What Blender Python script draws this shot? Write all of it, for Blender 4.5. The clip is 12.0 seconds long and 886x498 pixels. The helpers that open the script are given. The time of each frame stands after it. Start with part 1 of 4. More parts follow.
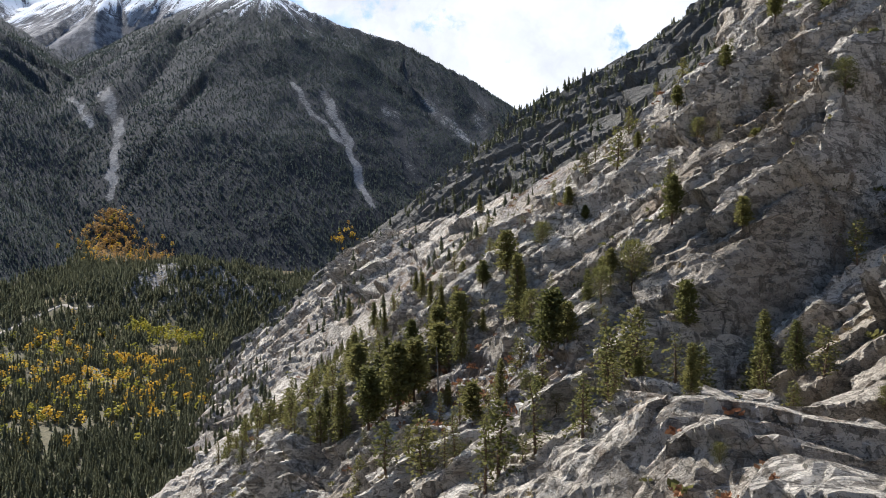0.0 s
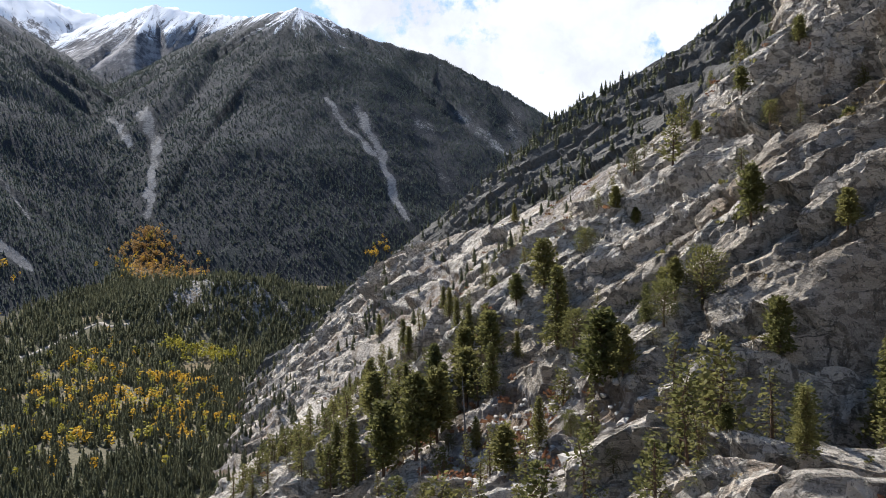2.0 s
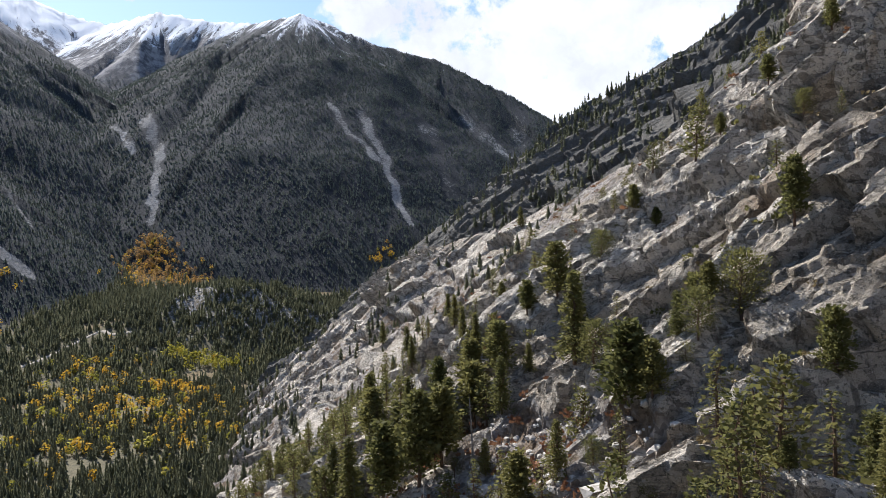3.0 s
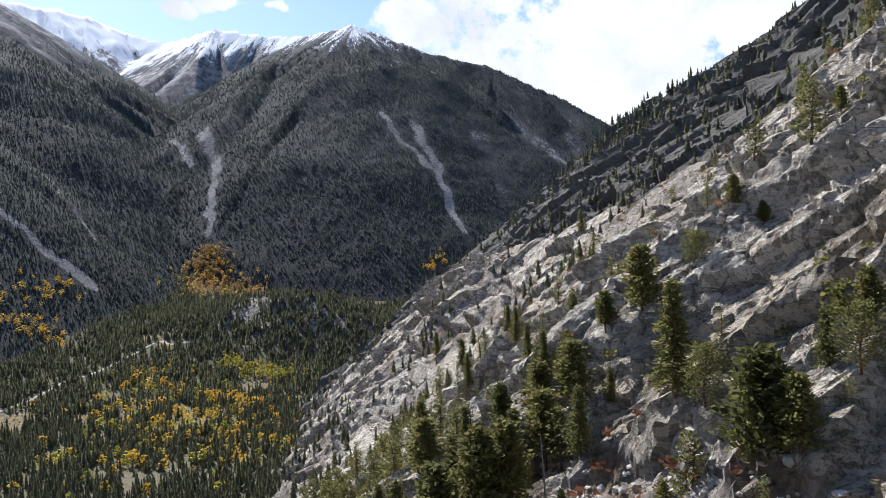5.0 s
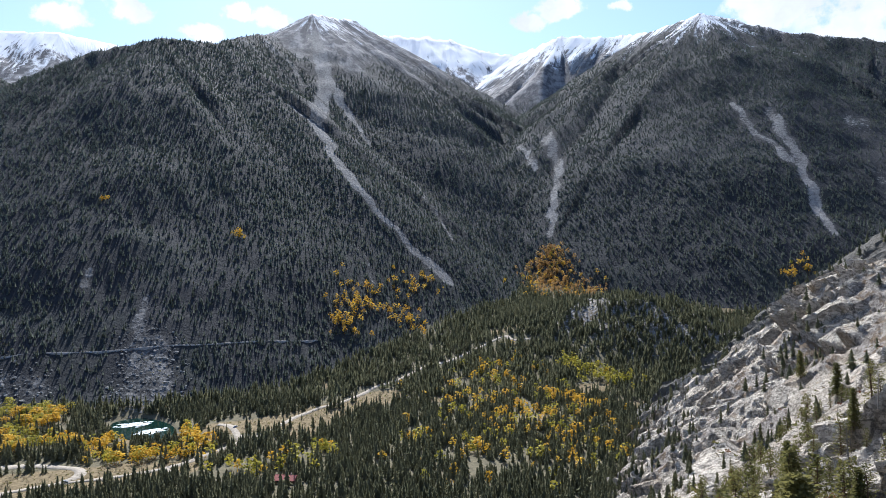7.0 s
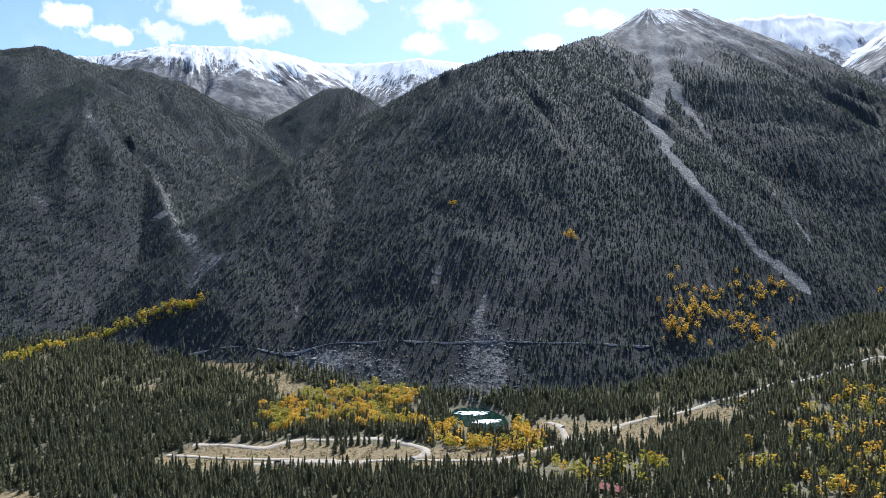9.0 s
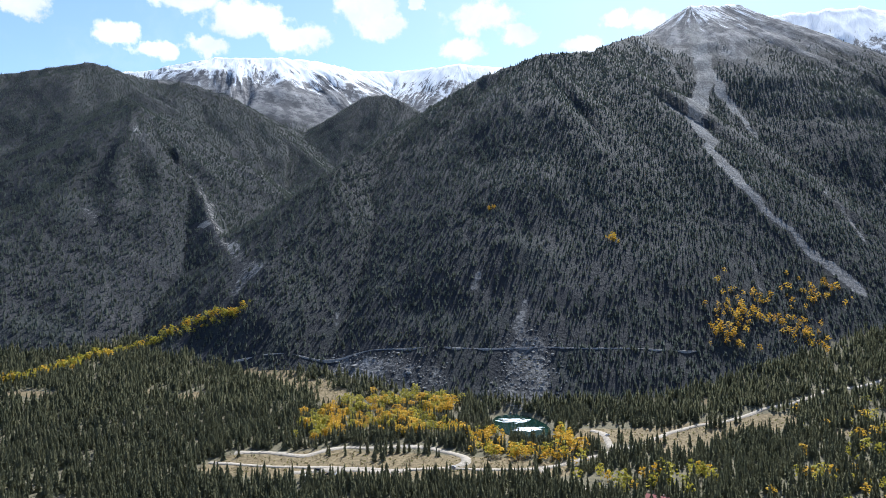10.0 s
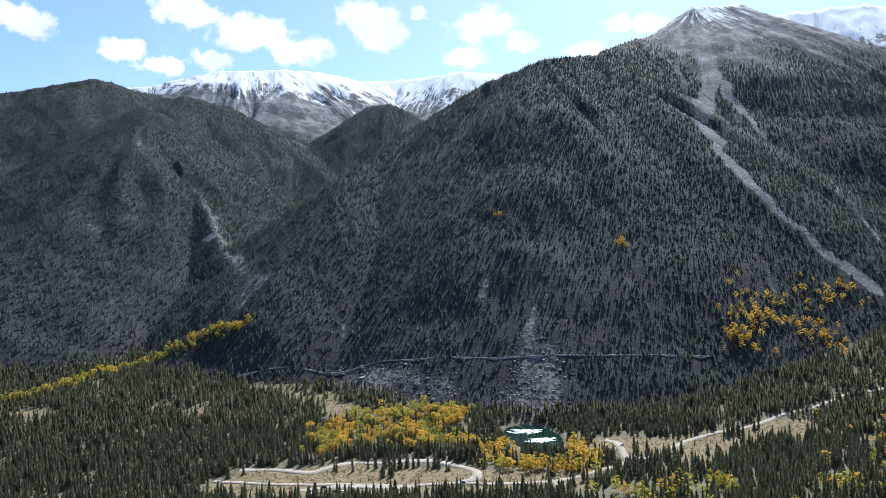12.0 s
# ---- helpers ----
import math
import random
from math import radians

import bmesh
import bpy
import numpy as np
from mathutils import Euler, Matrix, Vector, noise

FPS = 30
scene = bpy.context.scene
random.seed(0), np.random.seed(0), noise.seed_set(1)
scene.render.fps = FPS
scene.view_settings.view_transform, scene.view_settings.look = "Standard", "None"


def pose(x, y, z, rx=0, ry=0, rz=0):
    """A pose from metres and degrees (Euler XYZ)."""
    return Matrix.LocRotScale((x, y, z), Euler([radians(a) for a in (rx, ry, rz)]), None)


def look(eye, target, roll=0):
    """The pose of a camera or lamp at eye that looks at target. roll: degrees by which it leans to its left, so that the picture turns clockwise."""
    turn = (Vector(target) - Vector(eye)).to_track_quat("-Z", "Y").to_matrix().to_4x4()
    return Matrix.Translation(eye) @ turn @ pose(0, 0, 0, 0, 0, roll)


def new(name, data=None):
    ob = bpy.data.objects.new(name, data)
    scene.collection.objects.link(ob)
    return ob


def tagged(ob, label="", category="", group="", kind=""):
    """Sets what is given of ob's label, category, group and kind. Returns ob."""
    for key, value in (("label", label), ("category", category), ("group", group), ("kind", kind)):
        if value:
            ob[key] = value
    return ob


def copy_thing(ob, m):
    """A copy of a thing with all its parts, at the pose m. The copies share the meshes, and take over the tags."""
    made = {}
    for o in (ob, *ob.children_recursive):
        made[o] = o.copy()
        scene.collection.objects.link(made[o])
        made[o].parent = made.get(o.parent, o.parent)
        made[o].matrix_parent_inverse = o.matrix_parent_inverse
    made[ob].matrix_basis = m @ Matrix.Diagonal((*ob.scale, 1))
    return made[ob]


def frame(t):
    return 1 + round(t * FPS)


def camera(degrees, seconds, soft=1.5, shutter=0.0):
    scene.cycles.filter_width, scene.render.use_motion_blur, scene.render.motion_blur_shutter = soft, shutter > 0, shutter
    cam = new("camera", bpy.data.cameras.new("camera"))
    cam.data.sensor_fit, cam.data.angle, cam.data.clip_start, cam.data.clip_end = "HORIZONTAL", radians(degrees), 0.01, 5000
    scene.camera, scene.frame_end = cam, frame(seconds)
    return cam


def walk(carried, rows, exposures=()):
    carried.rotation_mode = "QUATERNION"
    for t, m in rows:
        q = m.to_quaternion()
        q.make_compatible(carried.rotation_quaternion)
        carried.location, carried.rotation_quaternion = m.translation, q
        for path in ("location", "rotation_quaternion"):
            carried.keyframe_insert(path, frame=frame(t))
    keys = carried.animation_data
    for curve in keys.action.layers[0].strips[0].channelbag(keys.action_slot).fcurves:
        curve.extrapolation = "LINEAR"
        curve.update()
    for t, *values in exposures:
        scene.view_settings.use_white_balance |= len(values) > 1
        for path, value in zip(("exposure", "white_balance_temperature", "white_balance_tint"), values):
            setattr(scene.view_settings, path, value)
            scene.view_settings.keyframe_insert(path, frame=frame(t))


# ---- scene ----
cam = camera(65.1, 12.0, soft=0.8)
METRES, EYE, TILT, LEAN, TURN = 100.0, 150.0, -2.0, 0.0, 0.0
ROWS = [
    (0.0, 0.0, 0.0, 0.0, 0.0, 0.0, -0.0),
    (0.5, 0.0095, 0.0528, -0.0005, 1.25, 0.29, 0.21),
    (1.0, 0.0158, 0.1055, -0.0006, 2.33, 0.57, 0.43),
    (1.5, 0.0191, 0.1591, -0.0008, 2.79, 0.83, 0.65),
    (2.0, 0.0195, 0.2119, -0.0006, 3.03, 1.06, 0.86),
    (2.5, 0.0181, 0.264, 0.0001, 3.24, 1.29, 1.09),
    (4.5, -0.0002, 0.4559, 0.0027, 5.47, 2.05, 1.8),
    (5.0, -0.0074, 0.4967, 0.0041, 7.85, 2.25, 1.85),
    (5.5, -0.015, 0.5344, 0.0061, 12.48, 2.45, 1.63),
    (6.0, -0.0258, 0.5625, 0.0103, 19.22, 2.61, 1.13),
    (6.5, -0.0367, 0.593, 0.0133, 27.43, 2.71, 0.44),
    (7.0, -0.0501, 0.6251, 0.016, 35.32, 2.73, -0.17),
    (7.5, -0.0713, 0.6576, 0.0167, 42.85, 2.7, -0.72),
    (9.5, -0.136, 0.7852, 0.0362, 65.26, 2.48, -1.5),
    (10.0, -0.1632, 0.8096, 0.0374, 65.87, 2.67, -1.17),
    (10.5, -0.1932, 0.8314, 0.0395, 66.22, 2.86, -0.83),
    (11.0, -0.226, 0.8507, 0.0409, 66.41, 3.02, -0.5),
    (11.5, -0.2588, 0.8687, 0.0431, 66.52, 3.2, -0.19),
    (12.0, -0.2871, 0.8812, 0.0437, 66.54, 3.34, 0.05),
]
walk(cam, [(t, pose(0, 0, EYE, TILT, LEAN, TURN) @ pose(METRES * x, METRES * y, METRES * z, 90 + pitch, roll, yaw)) for t, x, y, z, yaw, pitch, roll in ROWS],
     exposures=[(0.0, 0.84, 5960, 12), (4.5, 0.86, 5880, 13), (6.5, 0.94, 5720, 12), (9.5, 0.95, 5650, 10), (12.0, 0.95, 5590, 9)])

# ---- world, sun ----
SUN_YAW, SUN_UP = 45.0, 44.0  # degrees left of +y, degrees above the horizon
world = bpy.data.worlds.new("mountain_sky")
scene.world = world
world.use_nodes = True


class Nodes:
    """Short-hand for building node trees."""

    def __init__(self, tree):
        self.tree, self.nodes, self.links = tree, tree.nodes, tree.links
        self.nodes.clear()

    def add(self, kind, ins=None, **props):
        n = self.nodes.new("ShaderNode" + kind)
        for k, v in props.items():
            setattr(n, k, v)
        for k, v in (ins or {}).items():
            self.put(n.inputs[k], v)
        return n

    def put(self, sock, v):
        if hasattr(v, "outputs"):
            v = v.outputs[0]
        if hasattr(v, "links") and hasattr(v, "is_output"):
            self.links.new(v, sock)
        else:
            if sock.type == "RGBA" and len(v) == 3:
                v = (*v, 1.0)
            sock.default_value = v

    def math(self, op, a, b=0.0, c=0.0, clamp=False):
        n = self.add("Math", operation=op, use_clamp=clamp)
        for s, v in zip(n.inputs, (a, b, c)):
            self.put(s, v)
        return n.outputs[0]

    def vmath(self, op, a, b=None):
        n = self.add("VectorMath", operation=op)
        self.put(n.inputs[0], a)
        if b is not None:
            self.put(n.inputs[1], b)
        return n.outputs["Value"] if op in ("DISTANCE", "DOT_PRODUCT", "LENGTH") else n.outputs[0]

    def ramp(self, x, a, b, lo=0.0, hi=1.0):
        n = self.add("MapRange", {0: x, 1: a, 2: b, 3: lo, 4: hi}, interpolation_type="SMOOTHSTEP")
        return n.outputs[0]

    def mix(self, f, a, b, blend="MIX"):
        n = self.add("Mix", data_type="RGBA", blend_type=blend)
        self.put(n.inputs[0], f), self.put(n.inputs[6], a), self.put(n.inputs[7], b)
        return n.outputs[2]

    def noise(self, vec, scale, detail=4.0, rough=0.55, distort=0.0):
        n = self.add("TexNoise", {"Vector": vec, "Scale": scale, "Detail": detail, "Roughness": rough, "Distortion": distort})
        return n.outputs[0]

    def voronoi(self, vec, scale, feature="F1", out=0):
        n = self.add("TexVoronoi", {"Vector": vec, "Scale": scale}, feature=feature)
        return n.outputs[out]


def sky_dir(yaw, up):
    """Unit vector to a place in the sky: degrees left of +y, degrees up."""
    a, e = radians(yaw), radians(up)
    return Vector((-math.sin(a) * math.cos(e), math.cos(a) * math.cos(e), math.sin(e)))


w = Nodes(world.node_tree)
sky = w.add("TexSky", sky_type="NISHITA", sun_disc=False, sun_elevation=radians(SUN_UP), sun_rotation=radians(-SUN_YAW), altitude=800.0, air_density=1.0, dust_density=0.8, ozone_density=1.0)
way = w.add("TexCoord").outputs["Generated"]
warp = w.add("TexNoise", {"Vector": way, "Scale": 9.0, "Detail": 6.0, "Roughness": 0.62})
crisp = w.add("TexNoise", {"Vector": way, "Scale": 34.0, "Detail": 5.0, "Roughness": 0.6})
bent = w.vmath("ADD", way, w.vmath("MULTIPLY", w.vmath("SUBTRACT", crisp.outputs["Color"], (0.5, 0.5, 0.5)), (0.035, 0.035, 0.025)))
bent = w.vmath("ADD", bent, w.vmath("MULTIPLY", w.vmath("SUBTRACT", warp.outputs["Color"], (0.5, 0.5, 0.5)), (0.045, 0.045, 0.03)))
puff = w.math("MULTIPLY", w.math("SUBTRACT", w.noise(way, 26.0, 7.0, 0.62), 0.5), 2.2)
# cumulus clouds: yaw, elevation, half-width, half-height in degrees
CLOUDS = [(97.8, 18.9, 2.6, 1.2), (91.2, 17.6, 2.2, 0.9), (88.9, 16.8, 2.0, 0.8), (84.6, 17.3, 1.9, 0.8), (86.3, 20.9, 2.7, 1.3), (82.0, 19.7, 3.0, 1.4), (77.6, 18.5, 2.7, 1.4), (72.4, 21.0, 2.6, 1.6), (70.8, 19.7, 2.2, 1.2), (62.4, 20.3, 3.2, 1.5), (64.0, 17.8, 1.9, 1.2), (59.5, 18.6, 1.6, 0.9), (51.3, 19.4, 1.2, 0.6), (49.2, 19.1, 1.3, 0.9), (54.2, 17.9, 2.0, 0.6), (67.9, 21.2, 0.7, 0.5), (28.2, 19.0, 1.7, 0.8), (25.4, 19.9, 2.6, 0.9), (20.6, 19.4, 1.0, 0.6), (48.6, 18.8, 1.8, 0.8), (36.5, 17.6, 1.6, 0.4), (9.5, 18.6, 3.4, 2.6), (90, 24, 4, 1.6), (75, 25, 5, 1.6), (48, 27, 9, 3)]
cover = None
for yaw, up, wide, high in CLOUDS:
    c = sky_dir(yaw, up)
    side = Vector((-math.cos(radians(yaw)), -math.sin(radians(yaw)), 0))
    d = w.vmath("SUBTRACT", bent, tuple(c))
    across = w.math("DIVIDE", w.vmath("DOT_PRODUCT", d, tuple(side)), radians(wide * 0.9))
    updown = w.math("DIVIDE", w.vmath("DOT_PRODUCT", d, tuple(c.cross(side))), radians(high * 0.9))
    r = w.math("SQRT", w.math("ADD", w.math("MULTIPLY", across, across), w.math("MULTIPLY", updown, updown)))
    blob = w.ramp(w.math("ADD", r, puff), 1.15, 0.7)
    cover = blob if cover is None else w.math("MAXIMUM", cover, blob)
# the wide bank of cloud over the near ridge
bank_dir = sky_dir(-20, 13)
bank = w.ramp(w.vmath("DOT_PRODUCT", bent, tuple(bank_dir)), math.cos(radians(30)), math.cos(radians(26.5)))
gaps = w.ramp(w.noise(way, 14.0, 6.0, 0.6), 0.30, 0.42)
cover = w.math("MAXIMUM", cover, w.math("MULTIPLY", bank, gaps))
wisp = w.math("MULTIPLY", w.ramp(w.noise(bent, 6.0, 6.0, 0.65), 0.55, 0.85), 0.2)
cover = w.math("MAXIMUM", cover, wisp)
shade = w.ramp(w.noise(bent, 9.0, 5.0, 0.6), 0.25, 0.75, 4.8, 6.7)
cloud = w.add("CombineColor")
for s in range(3):
    w.put(cloud.inputs[s], w.math("MULTIPLY", shade, (0.99, 1.0, 1.02)[s]))
sky_mix = w.mix(cover, sky, cloud)
w.add("OutputWorld", {0: w.add("Background", {0: sky_mix, 1: 0.098})})

sun = new("sun", bpy.data.lights.new("sun", "SUN"))
sun.data.energy, sun.data.angle, sun.data.color = 5.0, radians(0.53), (1.0, 0.94, 0.84)
sun.matrix_world = look((0, 0, 900), Vector((0, 0, 900)) - sky_dir(SUN_YAW, SUN_UP))


# ---- noise on arrays ----
def hash01(ix, iy, seed=0):
    n = (ix.astype(np.int64) * 374761393 + iy.astype(np.int64) * 668265263 + seed * 1442695041) & 0xFFFFFFFF
    n = ((n ^ (n >> 13)) * 1274126177) & 0xFFFFFFFF
    n = ((n ^ (n >> 16)) * 2246822519) & 0xFFFFFFFF
    return ((n ^ (n >> 15)) & 0xFFFFFF) / float(0x1000000)


def vnoise(x, y, seed=0):
    """Smooth noise, -1 to 1."""
    ix, iy = np.floor(x), np.floor(y)
    fx, fy = x - ix, y - iy
    out = 0.0
    for dx in (0, 1):
        for dy in (0, 1):
            a = hash01(ix + dx, iy + dy, seed) * 2 * np.pi
            g = np.cos(a) * (fx - dx) + np.sin(a) * (fy - dy)
            wx = fx if dx else 1 - fx
            wy = fy if dy else 1 - fy
            out = out + g * (wx ** 3 * (wx * (wx * 6 - 15) + 10)) * (wy ** 3 * (wy * (wy * 6 - 15) + 10))
    return out * 1.5


def fbm(x, y, octaves=4, seed=0, gain=0.5):
    out, amp = 0.0, 1.0
    for o in range(octaves):
        out = out + amp * vnoise(x * 2 ** o, y * 2 ** o, seed + o * 7)
        amp *= gain
    return out


def ridged(x, y, octaves=3, seed=0):
    out, amp = 0.0, 1.0
    for o in range(octaves):
        out = out + amp * (1 - 2 * np.abs(vnoise(x * 2 ** o, y * 2 ** o, seed + o * 5)))
        amp *= 0.5
    return out


def blocks(x, y, seed=0, lean=0.0, dip=0.0):
    """Cells of a broken surface: height of each cell's tilted face (-1 to 1), closeness to its edge, a random value."""
    ix, iy = np.floor(x), np.floor(y)
    best = np.full(x.shape, 9.0)
    second = np.full(x.shape, 9.0)
    face, rnd = np.zeros(x.shape), np.zeros(x.shape)
    for dx in (-1, 0, 1):
        for dy in (-1, 0, 1):
            cx, cy = ix + dx, iy + dy
            px = cx + 0.15 + 0.7 * hash01(cx, cy, seed)
            py = cy + 0.15 + 0.7 * hash01(cx, cy, seed + 1)
            d = (x - px) ** 2 + (y - py) ** 2
            near = d < best
            second = np.where(near, best, np.minimum(second, d))
            h = hash01(cx, cy, seed + 2)
            tilt = ((hash01(cx, cy, seed + 3) - 0.5) * 1.6 - lean) * (x - px) + ((hash01(cx, cy, seed + 4) - 0.5) * 1.3 - dip) * (y - py)
            face = np.where(near, (h - 0.5) * 1.3 + tilt, face)
            rnd = np.where(near, h, rnd)
            best = np.where(near, d, best)
    return face, np.sqrt(second) - np.sqrt(best), rnd


def smooth(a, b, x):
    t = np.clip((x - a) / (b - a), 0, 1)
    return t * t * (3 - 2 * t)


def softmax(a, b, k):
    return np.maximum(a, b) + k * np.exp(-np.abs(a - b) / k) * 0.5


# ---- the land: plan in metres, valley floor near z = 0 ----
RIDGES = {  # crest lines (x, y, z), slope of the sides, flute wavelength, flute depth
    "mountain_forested": ([(-1316, 435, 344), (-1541, 704, 517), (-1573, 872, 633), (-1538, 1036, 708), (-1537, 1214, 740), (-1703, 1488, 870), (-1772, 1638, 905)], 0.69, 150, 0.075),
    "mountain_chutes": ([(-1772, 1638, 905), (-1843, 1855, 1064), (-1806, 2030, 1083), (-1584, 2006, 900), (-1195, 1917, 636), (-1000, 1820, 530)], 0.69, 170, 0.10),
    "mountain_central": ([(-905, 1815, 478), (-800, 1800, 480), (-835, 2081, 706), (-834, 2508, 950), (-623, 2467, 972), (-372, 2467, 856), (-134, 2442, 775), (54, 2345, 655), (205, 2236, 517), (420, 2150, 380)], 0.69, 190, 0.09),
    "mountain_snow_basin": ([(-2455, 2550, 1270), (-2467, 3076, 1426), (-2215, 3264, 1402), (-2055, 3369, 1327), (-1785, 3295, 1235), (-1368, 2947, 1160), (-1079, 2960, 1109), (-831, 2832, 1050)], 0.75, 160, 0.22),
    "mountain_snow_far": ([(-4000, -400, 1100), (-3914, 103, 1204), (-3892, 489, 1314), (-3844, 810, 1334), (-3888, 1074, 1354), (-4027, 1317, 1364), (-4031, 1611, 1399), (-3802, 1892, 1406), (-3692, 2106, 1380), (-3500, 2600, 1350)], 0.62, 230, 0.13),
    "mountain_wooded_far": ([(-2850, -800, 800), (-2886, -323, 863), (-2910, -57, 942), (-3014, 98, 934), (-3300, 300, 1000)], 0.60, 240, 0.12),
    "mountain_rocky_spur": ([(-2300, 60, 680), (-1913, 104, 569), (-1559, 198, 345), (-1200, 230, 170)], 0.62, 140, 0.13),
    "mountain_wooded_mid": ([(-3029, 98, 905), (-2973, 265, 922), (-2861, 405, 863), (-2594, 513, 711), (-2323, 596, 564), (-2011, 612, 443)], 0.58, 150, 0.10),
    "mountain_dark_knob": ([(-2841, 797, 724), (-2794, 893, 833), (-2750, 967, 880), (-2649, 1018, 868), (-2549, 1057, 815), (-2478, 1074, 760), (-2332, 886, 560)], 0.7, 160, 0.06),
    "mountain_behind": ([(-2300, -700, 640), (-1500, -2300, 900), (0, -3000, 900), (1800, -2200, 800), (2600, 0, 800), (2400, 1500, 700), (1300, 2600, 600)], 0.55, 300, 0.1),
}
# contour lines of the near hillside: x at each y, for five heights
HILL_Y = [-40, 60, 100, 140, 180, 230, 300, 380, 470, 560, 640, 720, 800, 900, 1100]
HILL_Z = [60, 140, 200, 270, 360]
HILL_X = [
    [-40, -45, -56, -62, -69, -77, -77, -80, -99, -131, -153, -182, -160, -107, -20],
    [48, 46, 34, 25, 14, 17, 23, 10, -3, -52, -62, -80, -67, -20, 65],
    [112, 108, 99, 90, 84, 92, 100, 97, 71, 30, 13, -2, 6, 48, 130],
    [190, 187, 182, 177, 171, 158, 142, 161, 182, 137, 127, 81, 68, 122, 209],
    [290, 287, 283, 278, 272, 266, 267, 283, 286, 235, 251, 253, 238, 245, 305],
]


def hill_lines(y):
    """The contour lines' x at y, a little rounded."""
    return [sum(k * np.interp(y + d, HILL_Y, row) for d, k in ((-14, 0.25), (0, 0.5), (14, 0.25))) for row in HILL_X]


def hill_x(y, q):
    """Where the near hillside stands q metres high."""
    X = hill_lines(y)
    x = X[0] + (q - 60) * (X[1] - X[0]) / 80
    for i in range(1, 4):
        x = np.where(q > HILL_Z[i], X[i] + (q - HILL_Z[i]) * (X[i + 1] - X[i]) / (HILL_Z[i + 1] - HILL_Z[i]), x)
    return x


def hill_h(x, y):
    """Height of the near hillside at places in plan."""
    X = hill_lines(y)
    z = 60 + (x - X[0]) * 80 / (X[1] - X[0])
    for i in range(1, 4):
        z = np.where(x > X[i], HILL_Z[i] + (x - X[i]) * (HILL_Z[i + 1] - HILL_Z[i]) / (X[i + 1] - X[i]), z)
    return np.minimum(z, 430) - 0.8 * np.maximum(0, x - 420)


def crest(x, y, name):
    pts, slope, wave, depth = RIDGES[name]
    best = np.full(np.shape(x), -1e9)
    along, out, gap = np.zeros(np.shape(x)), np.zeros(np.shape(x)), np.full(np.shape(x), 1e9)
    run = 0.0
    for (x0, y0, z0), (x1, y1, z1) in zip(pts, pts[1:]):
        dx, dy = x1 - x0, y1 - y0
        length = math.hypot(dx, dy)
        t = np.clip(((x - x0) * dx + (y - y0) * dy) / length ** 2, 0, 1)
        ex, ey = x - x0 - t * dx, y - y0 - t * dy
        d = np.hypot(ex, ey)
        h = z0 + t * (z1 - z0) - slope * d
        turn = np.arctan2(ex, ey)
        up = h > best
        here = run + t * length + turn * 160
        gap = np.where(np.abs(here - along) > 30, np.where(up, h - best, np.minimum(gap, best - h)), gap)
        best = np.where(up, h, best)
        out = np.where(up, d, out)
        along = np.where(up, here, along)
        run += length
    # gullies and ribs that run down the slope
    flute = ridged(along / wave, out / (wave * 5.0), 3, len(name))
    fine = fbm(along / 45, out / 190, 3, 3 + len(name)) + 0.25 * fbm(x / 40, y / 40, 2, 4)
    # calm where two sides of a wooded ridge meet
    calm = smooth(0, 28, gap) if name in ("mountain_forested", "mountain_rocky_spur") else 1.0
    grow = smooth(0, 350, out)
    return best + calm * (flute * depth * wave * (0.25 + 0.75 * grow) + fine * (3 + 6 * grow)), along, out


LAKE = (-606, 426)


def floor_z(x, y):
    """The valley floor: level in the middle, rising to the head of the valley and to its far side."""
    s = -0.6 * x + 0.8 * y
    head = 0.2 * (s - 800)
    side = 0.14 * (-x - 700)
    z = softmax(softmax(head, side, 12), np.zeros_like(s), 9) + 1.6 * fbm(x / 70, y / 70, 3, 11)
    # a bouldery knoll in the middle of the valley
    k = np.hypot((x + 330) / 190, (y - 985) / 120)
    return z + 46 * np.exp(-k ** 2 * 1.6) * (1 + 0.25 * ridged(x / 60, y / 60, 2, 5))


def lake_bed(x, y, z):
    """Lays the lake's hollow into the land."""
    lx, ly = x - LAKE[0], y - LAKE[1]
    a, b = lx * 0.95 - ly * 0.30, lx * 0.30 + ly * 0.95
    return z - (z - 1.0) * smooth(1.3, 1.0, np.hypot(a / 57, b / 27)) - 5 * smooth(1.08, 0.85, np.hypot(a / 55, b / 25))


def land_flow(x, y):
    """Height of the ground, the number of the land form, and the ways along and down its crest, at arrays of places."""
    z = floor_z(x, y)
    who = np.zeros(np.shape(x), int)
    along, down = x * 1.0, y * 1.0
    for i, name in enumerate(RIDGES):
        h, a, d = crest(x, y, name)
        up = h > z
        who = np.where(up, i + 1, who)
        along, down = np.where(up, a, along), np.where(up, d, down)
        z = softmax(h, z, 7.0)
    z = lake_bed(x, y, z)
    h = np.where((y > -2500) & (y < 1400), hill_h(x, y) - 10 - 0.4 * np.maximum(0, y - 900) - 0.4 * np.maximum(0, -100 - y), -1e6)
    who = np.where(h > z, len(RIDGES) + 1, who)
    return np.maximum(z, h), who, along, down


def land(x, y):
    return land_flow(x, y)[:2]


